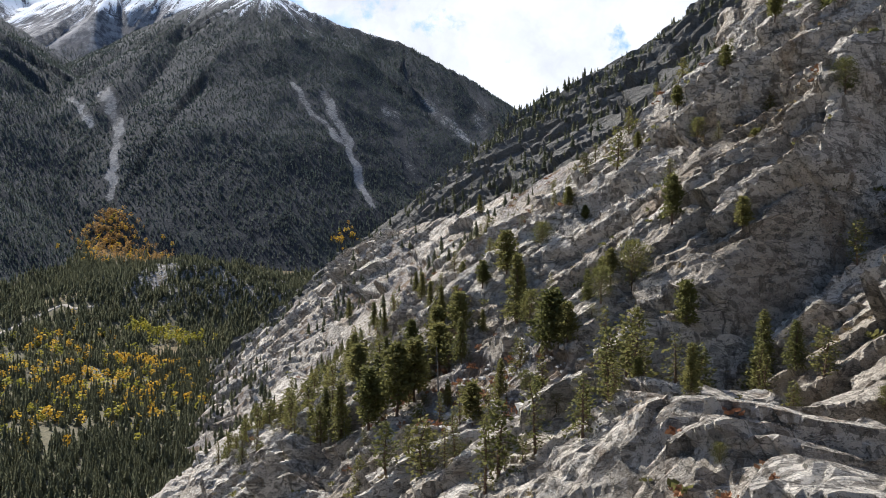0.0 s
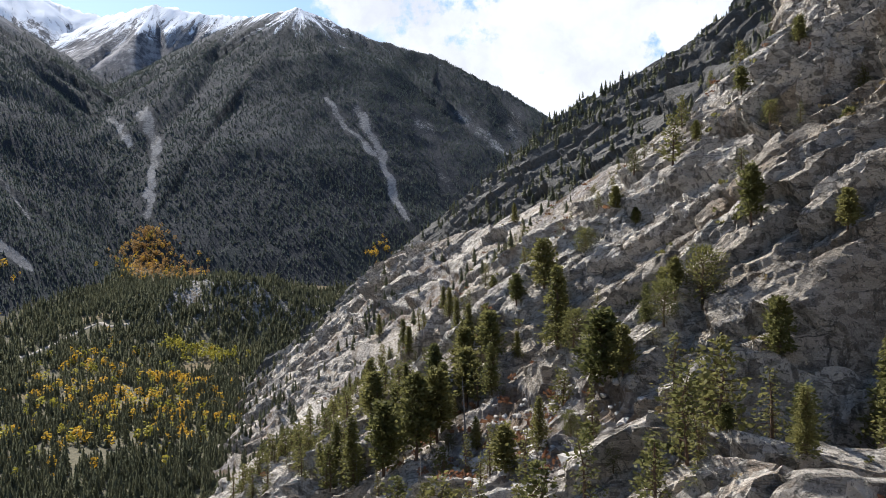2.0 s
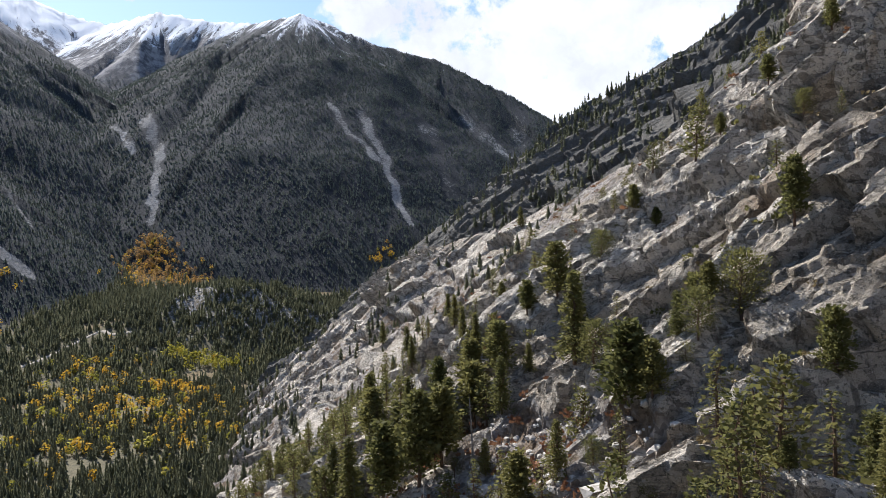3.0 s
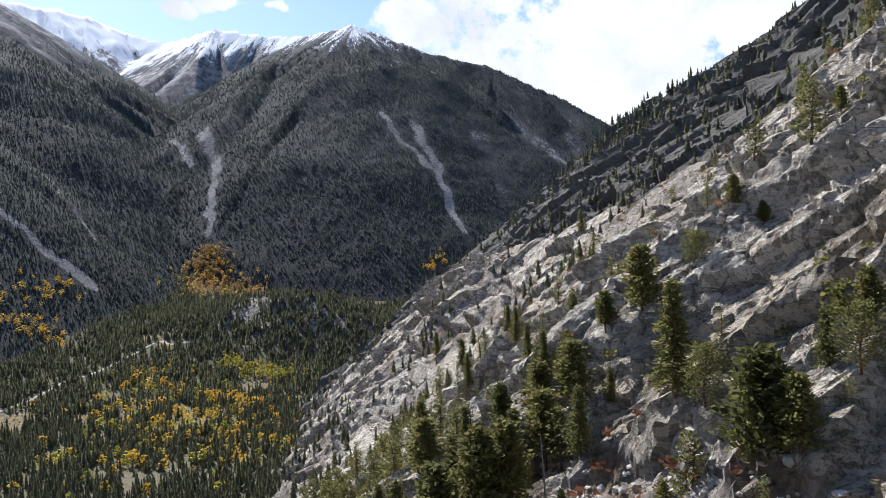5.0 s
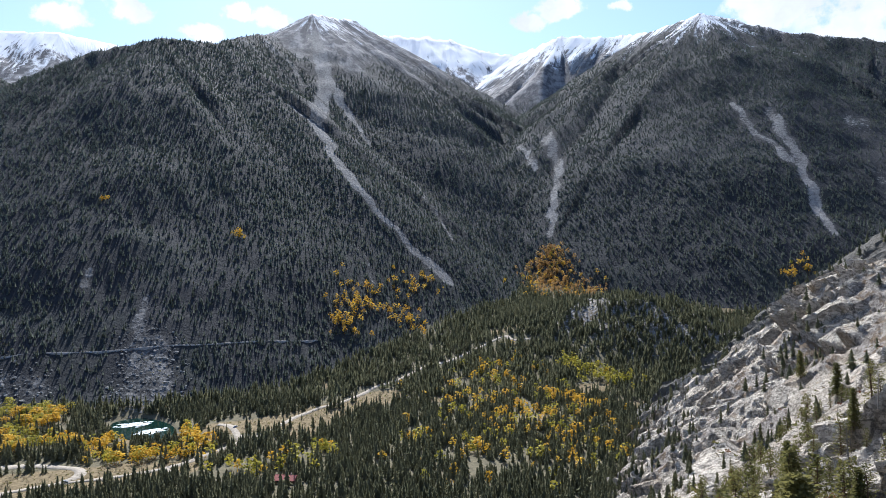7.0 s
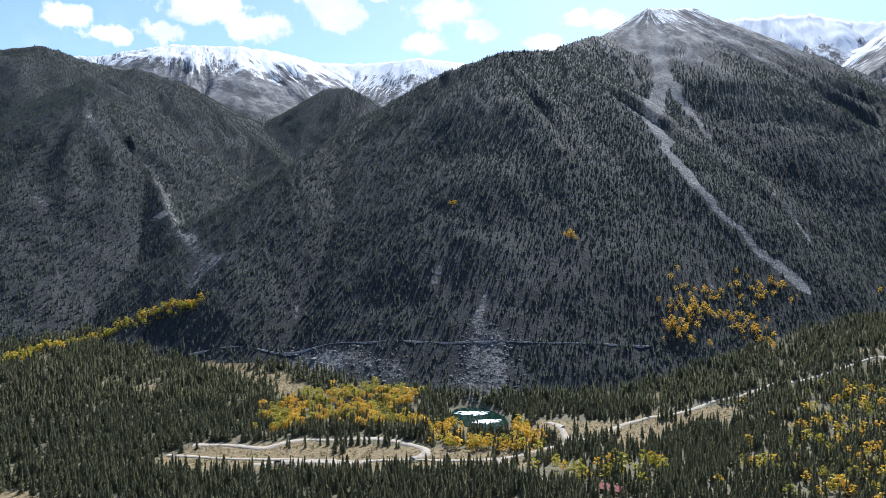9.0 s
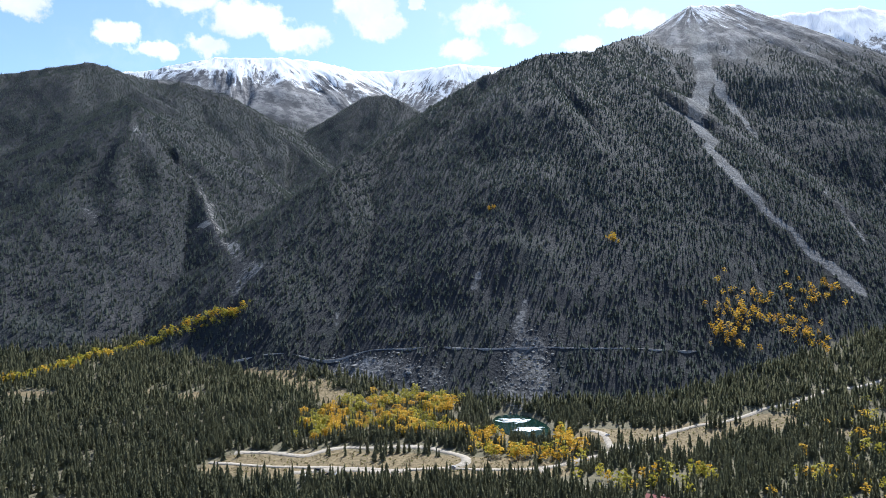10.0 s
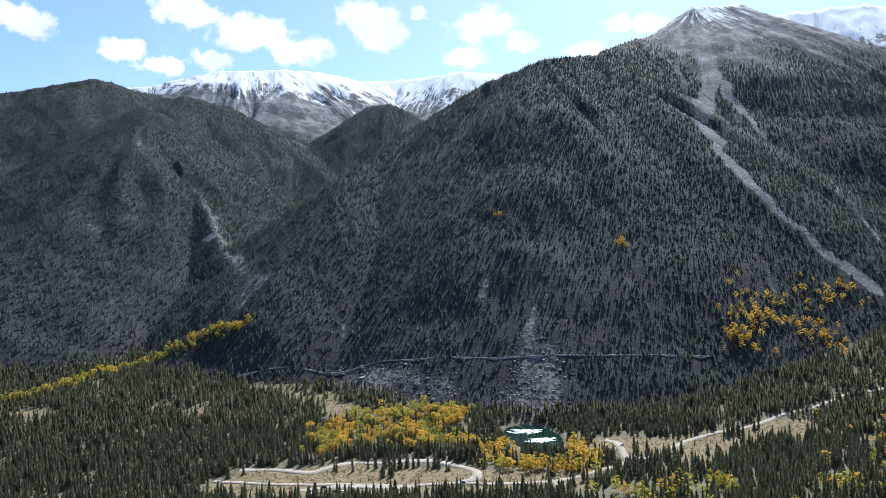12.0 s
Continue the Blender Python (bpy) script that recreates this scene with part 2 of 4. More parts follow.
def near_line(x, y, pts, widths):
    """Closeness to a line in plan, 1 on it and 0 at its edge."""
    out = np.zeros(np.shape(x))
    for (x0, y0), (x1, y1), w0, w1 in zip(pts, pts[1:], widths, widths[1:]):
        dx, dy = x1 - x0, y1 - y0
        t = np.clip(((x - x0) * dx + (y - y0) * dy) / (dx * dx + dy * dy), 0, 1)
        d = np.hypot(x - x0 - t * dx, y - y0 - t * dy)
        out = np.maximum(out, np.clip(1.5 - d / (w0 + t * (w1 - w0)), 0, 1))
    return out


def hill_base(y, q):
    """Broad relief of the near hillside: ribs and gullies that run down it, and the share of loose scree."""
    yy = y + 0.12 * q
    rib = ridged(yy / 58 + 0.31, q / 190, 2, 21) * 6.0 + 4.0 * fbm(yy / 120, q / 120, 2, 31) - 3.0
    loose = smooth(1.0, -4.5, rib + 3 + 2.5 * fbm(y / 22, q / 30, 3, 41)) * smooth(150, 110, q) * 0.8
    run = np.maximum(0.8 * near_line(y, q, [(440, 166), (520, 158), (600, 118)], [9, 11, 10]), near_line(y, q, [(232, 124), (240, 100), (252, 70), (262, 40)], [5, 8, 10, 12]))
    run = np.maximum(run, near_line(y, q, [(110, 122), (130, 118)], [7, 8]))
    loose = np.maximum(loose, smooth(0.2, 0.8, run + 0.3 * fbm(y / 9, q / 9, 2, 45)))
    slabs = near_line(y, q, [(560, 70), (560, 170)], [50, 45])
    strips = smooth(0.05, 0.4, fbm(y / 55 + 0.3 * q / 18, q / 20, 3, 47)) * smooth(280, 380, y) * smooth(200, 160, q)
    return rib - 3.0 * smooth(0.2, 0.9, run), np.maximum(loose, strips) * (1 - 0.85 * slabs)


def shaded_slope(y, q):
    """Upper slope of grey rock behind the pale bastion, its shade darkened into the colour."""
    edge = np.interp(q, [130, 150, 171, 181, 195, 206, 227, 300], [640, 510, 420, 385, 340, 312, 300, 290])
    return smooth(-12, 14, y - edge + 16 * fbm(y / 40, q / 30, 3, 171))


def hill_point(y, q):
    """Places on the near hillside's surface, the share of loose scree and a tone for each block of rock."""
    rib, loose = hill_base(y, q)
    u = 1.15 * q
    a, b = y + 0.13 * u, u - 0.12 * y
    wob = fbm(a / 16, b / 22, 2, 51)
    far = smooth(200, 500, y)
    k = 1 + 0.7 * far
    f1, e1, r1 = blocks(a / (11 * k) + 0.16 * wob, b / (30 * k) + 0.1 * wob, 61, 0.05, 0.35)
    f2, e2, r2 = blocks(a / (3.9 * k) + 0.1 * wob, b / (11.5 * k), 71, -0.1, 0.4)
    f3, e3, r3 = blocks(a / (1.4 * k) + 0.1 * wob, b / (3.0 * k), 81, -0.1, 0.3)
    solid = 1 - 0.9 * loose
    # walls that face down the valley, one after another, and a tall buttress
    turn = (y + 16 * fbm(y / 60, q / 45, 2, 53) + 0.2 * q) / 46
    step = 1 - (turn - np.floor(turn))
    wall = 2.6 * (step - 0.5) * smooth(-0.6, 0.3, fbm(y / 70, q / 40, 2, 59)) * (1 - 0.7 * loose)
    wall = wall - 15 * smooth(104, 99, y + 3 * wob - 0.35 * (q - 146)) * smooth(126, 137, q) * smooth(225, 190, q) - 8 * shaded_slope(y, q)
    rough = 0.5 + 0.9 * smooth(-0.5, 0.6, fbm(a / 40, b / 50, 2, 57))
    out = rib + wall + k * solid * rough * (3.1 * f1 + 3.4 * f2 - 3.0 * smooth(0.06, 0.0, e1) - 1.9 * smooth(0.08, 0, e2)) + k * (0.5 + 0.9 * smooth(-0.2, 0.5, fbm(a / 17, b / 24, 2, 58))) * (1 - 0.5 * far) * f3 + 0.25 * fbm(y / 3, u / 3, 2, 91)
    xy = (hill_x(y + 10, q) - hill_x(y - 10, q)) / 20
    xz = (hill_x(y, q + 10) - hill_x(y, q - 10)) / 20
    size = np.sqrt(1 + xy ** 2 + xz ** 2)
    return np.stack((hill_x(y, q) - out / size, y + out * xy / size, q + out * xz / size), -1), loose, 0.6 * r1 + 0.4 * r2


# ---- end of the plan ----


# ---- meshes from arrays ----
def mesh_of(name, verts, faces, material, fields=None, smooth_faces=False):
    """A mesh from an array of places and an array of triangles or quads."""
    me = bpy.data.meshes.new(name)
    verts, faces = np.asarray(verts, np.float32).reshape(-1, 3), np.asarray(faces, np.int32)
    n, k = faces.shape
    me.vertices.add(len(verts))
    me.vertices.foreach_set("co", verts.ravel())
    me.loops.add(n * k)
    me.loops.foreach_set("vertex_index", faces.ravel())
    me.polygons.add(n)
    me.polygons.foreach_set("loop_start", np.arange(0, n * k, k, dtype=np.int32))
    me.polygons.foreach_set("use_smooth", np.full(n, smooth_faces))
    for key, values in (fields or {}).items():
        me.attributes.new(key, "FLOAT", "POINT").data.foreach_set("value", np.asarray(values, np.float32).ravel())
    if isinstance(material, (list, tuple)):
        for m in material:
            me.materials.append(m)
    elif material:
        me.materials.append(material)
    me.update(calc_edges=True)
    return me


def sheet_faces(rows, cols):
    i = np.arange(rows * cols).reshape(rows, cols)
    return np.stack((i[:-1, :-1], i[:-1, 1:], i[1:, 1:], i[1:, :-1]), -1).reshape(-1, 4)


def compact(verts, faces, fields):
    used, inv = np.unique(faces.ravel(), return_inverse=True)
    return verts[used], inv.reshape(faces.shape), {k: v[used] for k, v in fields.items()}


# ---- materials ----
def material(name):
    m = bpy.data.materials.new(name)
    m.use_nodes = True
    return m, Nodes(m.node_tree)


def finish(n, color, rough=0.9, bump=None, strength=0.5, dist=0.5, **more):
    bsdf = n.add("BsdfPrincipled", {"Base Color": color, "Roughness": rough, "Specular IOR Level": 0.08, **more})
    if bump is not None:
        n.put(bsdf.inputs["Normal"], n.add("Bump", {"Height": bump, "Strength": strength, "Distance": dist}))
    n.add("OutputMaterial", {0: bsdf})


def attr(n, key):
    return n.add("Attribute", attribute_name=key).outputs["Fac"]


def rock_material():
    m, n = material("cliff_rock")
    p = n.add("NewGeometry").outputs["Position"]
    long_p = n.vmath("MULTIPLY", p, (1.0, 1.0, 0.35))
    big, mid, fine = n.noise(long_p, 0.05, 4), n.noise(long_p, 0.35, 6, 0.68), n.noise(p, 1.8, 6, 0.72)
    chip_p = n.add("Mapping", {0: p, 2: (0.4, 0.5, 0.3), 3: (0.55, 1.6, 1.1)}).outputs[0]
    bent_p = n.vmath("ADD", chip_p, n.vmath("MULTIPLY", n.add("TexNoise", {"Vector": p, "Scale": 0.7, "Detail": 4.0}).outputs["Color"], (0.9, 0.9, 0.9)))
    chip = n.add("SeparateColor", {0: n.voronoi(bent_p, 0.32, out=1)}).outputs[0]
    chip2 = n.add("SeparateColor", {0: n.voronoi(bent_p, 1.15, out=1)}).outputs[0]
    c = n.mix(n.ramp(big, 0.35, 0.65), (0.43, 0.365, 0.28), (0.59, 0.52, 0.42))
    c = n.mix(n.math("MULTIPLY", n.ramp(attr(n, "tone"), 0.38, 0.68), 0.8), c, (0.76, 0.69, 0.58))
    c = n.mix(n.math("MULTIPLY", n.ramp(chip, 0.6, 0.95), 0.5), c, (0.26, 0.225, 0.18))
    c = n.mix(n.math("MULTIPLY", n.ramp(chip2, 0.5, 0.9), 0.7), c, (0.16, 0.135, 0.105))
    for scale, wide, much in ((0.16, 0.024, 0.7), (0.5, 0.04, 0.6)):
        line = n.ramp(n.voronoi(bent_p, scale, "DISTANCE_TO_EDGE"), wide * 0.3, wide, 1.0, 0.0)
        where = n.ramp(n.noise(p, scale * 0.8, 3, 0.6), 0.48, 0.62)
        c = n.mix(n.math("MULTIPLY", n.math("MULTIPLY", line, where), much), c, (0.05, 0.044, 0.036))
    c = n.mix(n.math("MULTIPLY", n.ramp(mid, 0.55, 0.64), 0.78), c, (0.13, 0.11, 0.085))
    c = n.mix(n.math("MULTIPLY", n.ramp(n.noise(long_p, 0.11, 5, 0.7, 1.0), 0.54, 0.66), 0.5), c, (0.31, 0.22, 0.14))
    c = n.mix(n.math("MULTIPLY", n.ramp(fine, 0.55, 0.60), 0.7), c, (0.08, 0.078, 0.06))
    grit = n.noise(p, 5.5, 4, 0.75)
    c = n.mix(n.math("MULTIPLY", n.ramp(grit, 0.54, 0.63), 0.4), c, (0.10, 0.088, 0.072))
    c = n.mix(n.math("MULTIPLY", n.ramp(grit, 0.34, 0.44, 1.0, 0.0), 0.5), c, (0.74, 0.69, 0.60))
    loose = attr(n, "loose")
    cell = n.voronoi(p, 1.1, out=1)
    scree = n.mix(n.add("SeparateColor", {0: cell}), (0.17, 0.145, 0.125), (0.46, 0.42, 0.365))
    soil = n.mix(n.ramp(fine, 0.3, 0.7), (0.16, 0.115, 0.075), (0.27, 0.21, 0.15))
    scree = n.mix(n.ramp(n.noise(p, 0.12, 5, 0.6), 0.50, 0.62), scree, soil)
    c = n.mix(n.ramp(n.math("ADD", loose, n.math("MULTIPLY", n.math("SUBTRACT", mid, 0.5), 0.8)), 0.35, 0.6), c, scree)
    lay = n.add("Mapping", {0: p, 2: (0.5, 0.35, 0.4), 3: (0.16, 1.3, 0.9)})
    seam = n.noise(lay, 0.55, 4, 0.6, 0.4)
    crack = n.ramp(n.math("ABSOLUTE", n.math("SUBTRACT", seam, 0.5)), 0.0, 0.016)
    c = n.mix(n.math("MULTIPLY", n.math("SUBTRACT", 1.0, crack), 0.35), c, (0.06, 0.052, 0.045))
    # the upper slope's shade, painted in as darker grey rock
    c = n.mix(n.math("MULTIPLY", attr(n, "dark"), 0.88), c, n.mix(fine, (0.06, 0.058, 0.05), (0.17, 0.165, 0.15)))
    h = n.math("ADD", n.math("MULTIPLY", mid, 1.0), n.math("ADD", n.math("MULTIPLY", fine, 0.8), n.math("ADD", n.math("MULTIPLY", crack, 0.2), n.math("ADD", n.math("MULTIPLY", chip, 0.5), n.math("MULTIPLY", chip2, 0.22)))))
    finish(n, c, 0.92, h, 1.0, 1.0)
    return m


def mountain_material():
    m, n = material("mountain_slope")
    g = n.add("NewGeometry")
    p = g.outputs["Position"]
    z = n.add("SeparateXYZ", {0: p}).outputs[2]
    # a frame that runs down the slopes, for gullies, ribs and slides
    flow = n.add("CombineXYZ", {0: attr(n, "along"), 1: n.math("MULTIPLY", attr(n, "down"), 0.13), 2: n.math("MULTIPLY", z, 0.05)}).outputs[0]
    streak, thin = n.noise(flow, 0.016, 6, 0.65, 0.6), n.noise(flow, 0.07, 5, 0.65, 0.3)
    big, mid, fine = n.noise(p, 0.006, 5, 0.6), n.noise(p, 0.03, 6, 0.65), n.noise(p, 0.16, 5, 0.7)
    # dark bluish ground: forest-floor shade and some distance haze put into the colour
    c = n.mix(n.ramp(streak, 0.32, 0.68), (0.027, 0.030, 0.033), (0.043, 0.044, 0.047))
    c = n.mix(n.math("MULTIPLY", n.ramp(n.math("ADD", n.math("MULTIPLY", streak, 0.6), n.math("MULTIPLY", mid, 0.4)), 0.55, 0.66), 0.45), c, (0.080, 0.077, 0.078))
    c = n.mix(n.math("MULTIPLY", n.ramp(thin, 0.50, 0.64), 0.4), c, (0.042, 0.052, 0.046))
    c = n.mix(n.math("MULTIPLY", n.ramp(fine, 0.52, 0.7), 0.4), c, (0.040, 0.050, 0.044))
    high = n.ramp(n.math("ADD", n.math("ADD", z, attr(n, "bare")), n.math("MULTIPLY", n.math("SUBTRACT", streak, 0.5), 600)), 790, 960)
    c = n.mix(high, c, n.mix(n.ramp(n.math("ADD", n.math("MULTIPLY", thin, 0.55), n.math("MULTIPLY", mid, 0.45)), 0.43, 0.58), (0.085, 0.085, 0.092), (0.27, 0.26, 0.255)))
    scree = n.mix(n.ramp(n.math("ADD", n.math("MULTIPLY", fine, 0.5), n.math("MULTIPLY", thin, 0.5)), 0.36, 0.64), (0.10, 0.099, 0.096), (0.26, 0.253, 0.242))
    edge = n.math("ADD", n.math("MULTIPLY", n.math("SUBTRACT", thin, 0.5), 0.9), n.math("MULTIPLY", n.math("SUBTRACT", fine, 0.5), 0.8))
    c = n.mix(n.ramp(n.math("ADD", attr(n, "scree"), edge), 0.40, 0.66), c, scree)
    up = n.add("SeparateXYZ", {0: g.outputs["Normal"]}).outputs[2]
    s = n.math("ADD", z, n.math("MULTIPLY", n.math("SUBTRACT", big, 0.5), 200))
    s = n.math("ADD", s, n.math("MULTIPLY", n.math("SUBTRACT", streak, 0.5), 620))
    s = n.math("ADD", s, n.math("MULTIPLY", n.math("SUBTRACT", thin, 0.5), 750))
    s = n.math("ADD", s, n.math("MULTIPLY", n.math("SUBTRACT", up, 0.8), 400))
    s = n.math("ADD", s, n.math("MULTIPLY", n.math("SUBTRACT", fine, 0.5), 260))
    s = n.math("ADD", s, attr(n, "cold"))
    c = n.mix(n.math("MULTIPLY", n.ramp(s, 950, 1070), 0.84), c, (0.84, 0.86, 0.89))
    finish(n, c, 0.93, n.math("ADD", n.math("MULTIPLY", streak, 1.4), n.math("ADD", n.math("MULTIPLY", thin, 0.5), n.math("MULTIPLY", fine, 0.4))), 0.7, 12.0)
    return m


def valley_material():
    m, n = material("valley_ground")
    p = n.add("NewGeometry").outputs["Position"]
    mid, fine = n.noise(p, 0.02, 5, 0.6), n.noise(p, 0.25, 5, 0.7)
    c = n.mix(n.ramp(fine, 0.3, 0.7), (0.085, 0.078, 0.052), (0.16, 0.14, 0.09))
    c = n.mix(n.ramp(n.math("ADD", attr(n, "open"), n.math("MULTIPLY", n.math("SUBTRACT", mid, 0.5), 0.7)), 0.35, 0.6), c, n.mix(n.ramp(fine, 0.35, 0.7), (0.12, 0.092, 0.052), (0.24, 0.19, 0.11)))
    stones = n.mix(n.ramp(fine, 0.35, 0.7), (0.13, 0.12, 0.11), (0.38, 0.36, 0.33))
    c = n.mix(n.ramp(n.math("ADD", attr(n, "scree"), n.math("MULTIPLY", n.math("SUBTRACT", fine, 0.5), 0.8)), 0.4, 0.6), c, stones)
    finish(n, c, 0.95, fine, 0.6, 1.2)
    return m


def leaf_material(name, low, high, trans=0.25, rough=0.65):
    """Foliage whose colour differs from plant to plant (tint) and from leaf to leaf."""
    m, n = material(name)
    each = n.add("NewGeometry").outputs["Random Per Island"]
    tint = attr(n, "tint")
    rnd = n.add("ObjectInfo").outputs["Random"]
    f = n.math("ADD", n.math("MULTIPLY", each, 0.35), n.math("MULTIPLY", n.math("FRACT", n.math("ADD", tint, rnd)), 0.65))
    c = n.mix(f, low, high)
    bsdf = n.add("BsdfPrincipled", {"Base Color": c, "Roughness": rough, "Specular IOR Level": 0.12})
    tr = n.add("BsdfTranslucent", {0: c})
    mix = n.add("MixShader", {0: trans})
    n.links.new(bsdf.outputs[0], mix.inputs[1]), n.links.new(tr.outputs[0], mix.inputs[2])
    n.add("OutputMaterial", {0: mix})
    return m


def plain_material(name, a, b, scale, rough=0.9, bump=0.3, **more):
    m, n = material(name)
    p = n.add("NewGeometry").outputs["Position"]
    f = n.noise(p, scale, 5, 0.65)
    finish(n, n.mix(n.ramp(f, 0.3, 0.7), a, b), rough, f, bump, 0.3 / scale, **more)
    return m


ROCK, MOUNTAIN, VALLEY = rock_material(), mountain_material(), valley_material()
NEEDLES = leaf_material("pine_needles", (0.100, 0.105, 0.036), (0.210, 0.190, 0.065), 0.5)
DARK_NEEDLES = leaf_material("fir_needles", (0.108, 0.118, 0.074), (0.185, 0.180, 0.105), 0.5)
# bluer than the valley firs: distance haze tinted into the needle colour
FAR_NEEDLES = leaf_material("mountain_conifers", (0.112, 0.132, 0.116), (0.165, 0.182, 0.148), 0.5)
GOLD = leaf_material("golden_aspen_leaves", (0.53, 0.31, 0.03), (0.67, 0.47, 0.065), 0.4)
LIME = leaf_material("yellow_green_aspen_leaves", (0.25, 0.245, 0.04), (0.48, 0.41, 0.06), 0.4)
AMBER = leaf_material("amber_aspen_leaves", (0.34, 0.21, 0.085), (0.52, 0.33, 0.10), 0.4)
BARK = plain_material("pine_bark", (0.07, 0.045, 0.03), (0.16, 0.105, 0.07), 6.0)

# ---- ground: one sheet round the valley, parted into its land forms ----
CX, CY = 0.0, 60.0
yaw = np.concatenate((np.arange(-40, 106, 0.17), np.arange(106, 320.1, 2.6)))
rad = np.concatenate(([4, 40, 80], np.geomspace(120, 5400, 370)))
A, R = np.meshgrid(np.radians(yaw), rad, indexing="ij")
GX, GY = CX - np.sin(A) * R, CY + np.cos(A) * R
GZ, WHO, GALONG, GDOWN = land_flow(GX, GY)


CHUTES = [  # pale scree chutes on the mountains: plan points, half-widths, strength
    ([(-1699, 1722), (-1523, 1574), (-1381, 1455), (-1151, 1189), (-1011, 1100), (-871, 1029), (-777, 1013), (-661, 995)], [27.2, 24.0, 21.6, 17.6, 12.0, 8.8, 8.0, 10.4], 1.0),
    ([(-1225, 1171), (-1165, 1171), (-1128, 1177)], [6.4, 7.2, 8.0], 0.7),
    ([(-1347, 1445), (-1216, 1367), (-1079, 1301)], [14.4, 12.0, 4.8], 0.85),
    ([(-944, 1278), (-852, 1208), (-734, 1127)], [4.8, 4.8, 4.0], 0.62),
    ([(-774, 912), (-693, 859)], [4.0, 4.0], 0.5),
    ([(-1560, 1470), (-1460, 1420), (-1340, 1330)], [14.4, 11.2, 7.2], 0.5),
    ([(-835, 1727), (-723, 1557), (-672, 1418), (-635, 1325)], [19.2, 13.6, 8.8, 7.2], 0.72),
    ([(-900, 1690), (-780, 1560)], [12.8, 8.0], 0.5),
    ([(-393, 1819), (-314, 1703), (-235, 1610)], [16.0, 13.6, 11.2], 0.66),
    ([(-309, 1799), (-226, 1637), (-188, 1514), (-146, 1421)], [12.8, 13.6, 10.4, 8.0], 0.72),
    ([(-143, 1881), (-93, 1676), (-67, 1576)], [33.6, 28.8, 12.8], 0.40),
    ([(-35, 2083), (30, 1960), (95, 1882)], [48.0, 52.8, 32.0], 0.43),
    ([(115, 2167), (110, 2000)], [35.2, 32.0], 0.42),
    ([(-888, 527), (-865, 510)], [5.6, 4.0], 0.75),
    ([(-800, 552), (-780, 529), (-741, 519)], [8.0, 9.6, 9.6], 0.55),
    ([(-962, 345), (-948, 336)], [6.4, 7.2], 0.45),
    ([(-1368, 204), (-1345, 210)], [8.8, 5.6], 0.75),
    ([(-1591, 196), (-1462, 223), (-1300, 221), (-1187, 239), (-1085, 242), (-1060, 214)], [7.2, 10.4, 12.0, 19.2, 24.0, 19.2], 0.47),
    ([(-1422, 6), (-1390, 20)], [12.8, 9.6], 0.45),
    ([(-1800, 90), (-1640, 110)], [12.8, 16.0], 0.42),
]


def scree_share(x, y):
    out = np.zeros(np.shape(x))
    bx, by = x + 9 * fbm(x / 60, y / 60, 3, 15), y + 9 * fbm(x / 60, y / 60, 3, 16)
    for pts, widths, strength in CHUTES:
        out = np.maximum(out, strength * near_line(bx, by, pts, widths))
    return out


def open_share(x, y):
    """Dry grass clearings on the valley floor."""
    c = np.maximum(near_line(x, y, [(-585, 160), (-555, 230), (-510, 310), (-470, 375)], [30, 40, 32, 18]), near_line(x, y, [(-535, 468), (-500, 540), (-495, 640)], [26, 30, 22]))
    c = np.maximum(c, near_line(x, y, [(-895, 235), (-832, 275), (-764, 290)], [18, 24, 20]))
    return np.maximum(c, 0.8 * smooth(0.45, 0.8, fbm(x / 90, y / 90, 2, 19)))


BARE = np.array([0.0, 0, 90, 0, 150, 60, -150, 40, -150, -100, 0, 0])  # how much farther down each land form is bare rock
fields = {"scree": scree_share(GX, GY).ravel(), "open": open_share(GX, GY).ravel(), "along": GALONG.ravel(), "down": GDOWN.ravel(), "bare": BARE[WHO].ravel(), "cold": np.array([0.0, -60, -60, 60, -10, -150, -200, -120, -220, -60, -100, 0])[WHO].ravel()}
# talus under the old rail grade, and boulders on the knoll
def talus_share(x, y):
    fan = near_line(x, y, [(-735, 512), (-683, 478)], [30, 34])
    return np.maximum(fan, 0.8 * near_line(x, y, [(-868, 322), (-806, 365), (-762, 402)], [20, 26, 20]))


knoll = smooth(1.2, 0.6, np.hypot((GX + 330) / 190, (GY - 985) / 120))
fields["scree"] = np.maximum(fields["scree"], np.maximum(0.62 * talus_share(GX, GY), knoll * 0.5).ravel())
quads = sheet_faces(*GX.shape)
GV = np.stack((GX, GY, GZ), -1).reshape(-1, 3)
face_who = WHO.reshape(-1)[quads[:, 0]]
fc = GV[quads].mean(1)
under = (face_who == len(RIDGES) + 1) & (fc[:, 1] > -20) & (fc[:, 1] < 925) & (fc[:, 2] > 12) & (fc[:, 2] < 385)
LABELS = {
    "ground": "valley floor of dry grass and dark forest soil",
    "mountain_forested": "steep dark mountain slope covered with conifers",
    "mountain_chutes": "grey rocky peak with pale scree chutes and snow dusting",
    "mountain_central": "broad dark mountain with snow-dusted rocky summit",
    "mountain_snow_basin": "snow-covered rocky basin and peaks behind the valley",
    "mountain_snow_far": "distant rounded mountains white with snow",
    "mountain_wooded_far": "far wooded hill under the snowy range",
    "mountain_rocky_spur": "wooded spur with bare grey rock faces",
    "mountain_wooded_mid": "green wooded slope below the snowy range",
    "mountain_dark_knob": "dark wooded knob in front of snowy range",
    "mountain_behind": "plain wooded slopes that close the valley",
    "hillside_rest": "rocky hillside going on beyond the near cliffs",
}
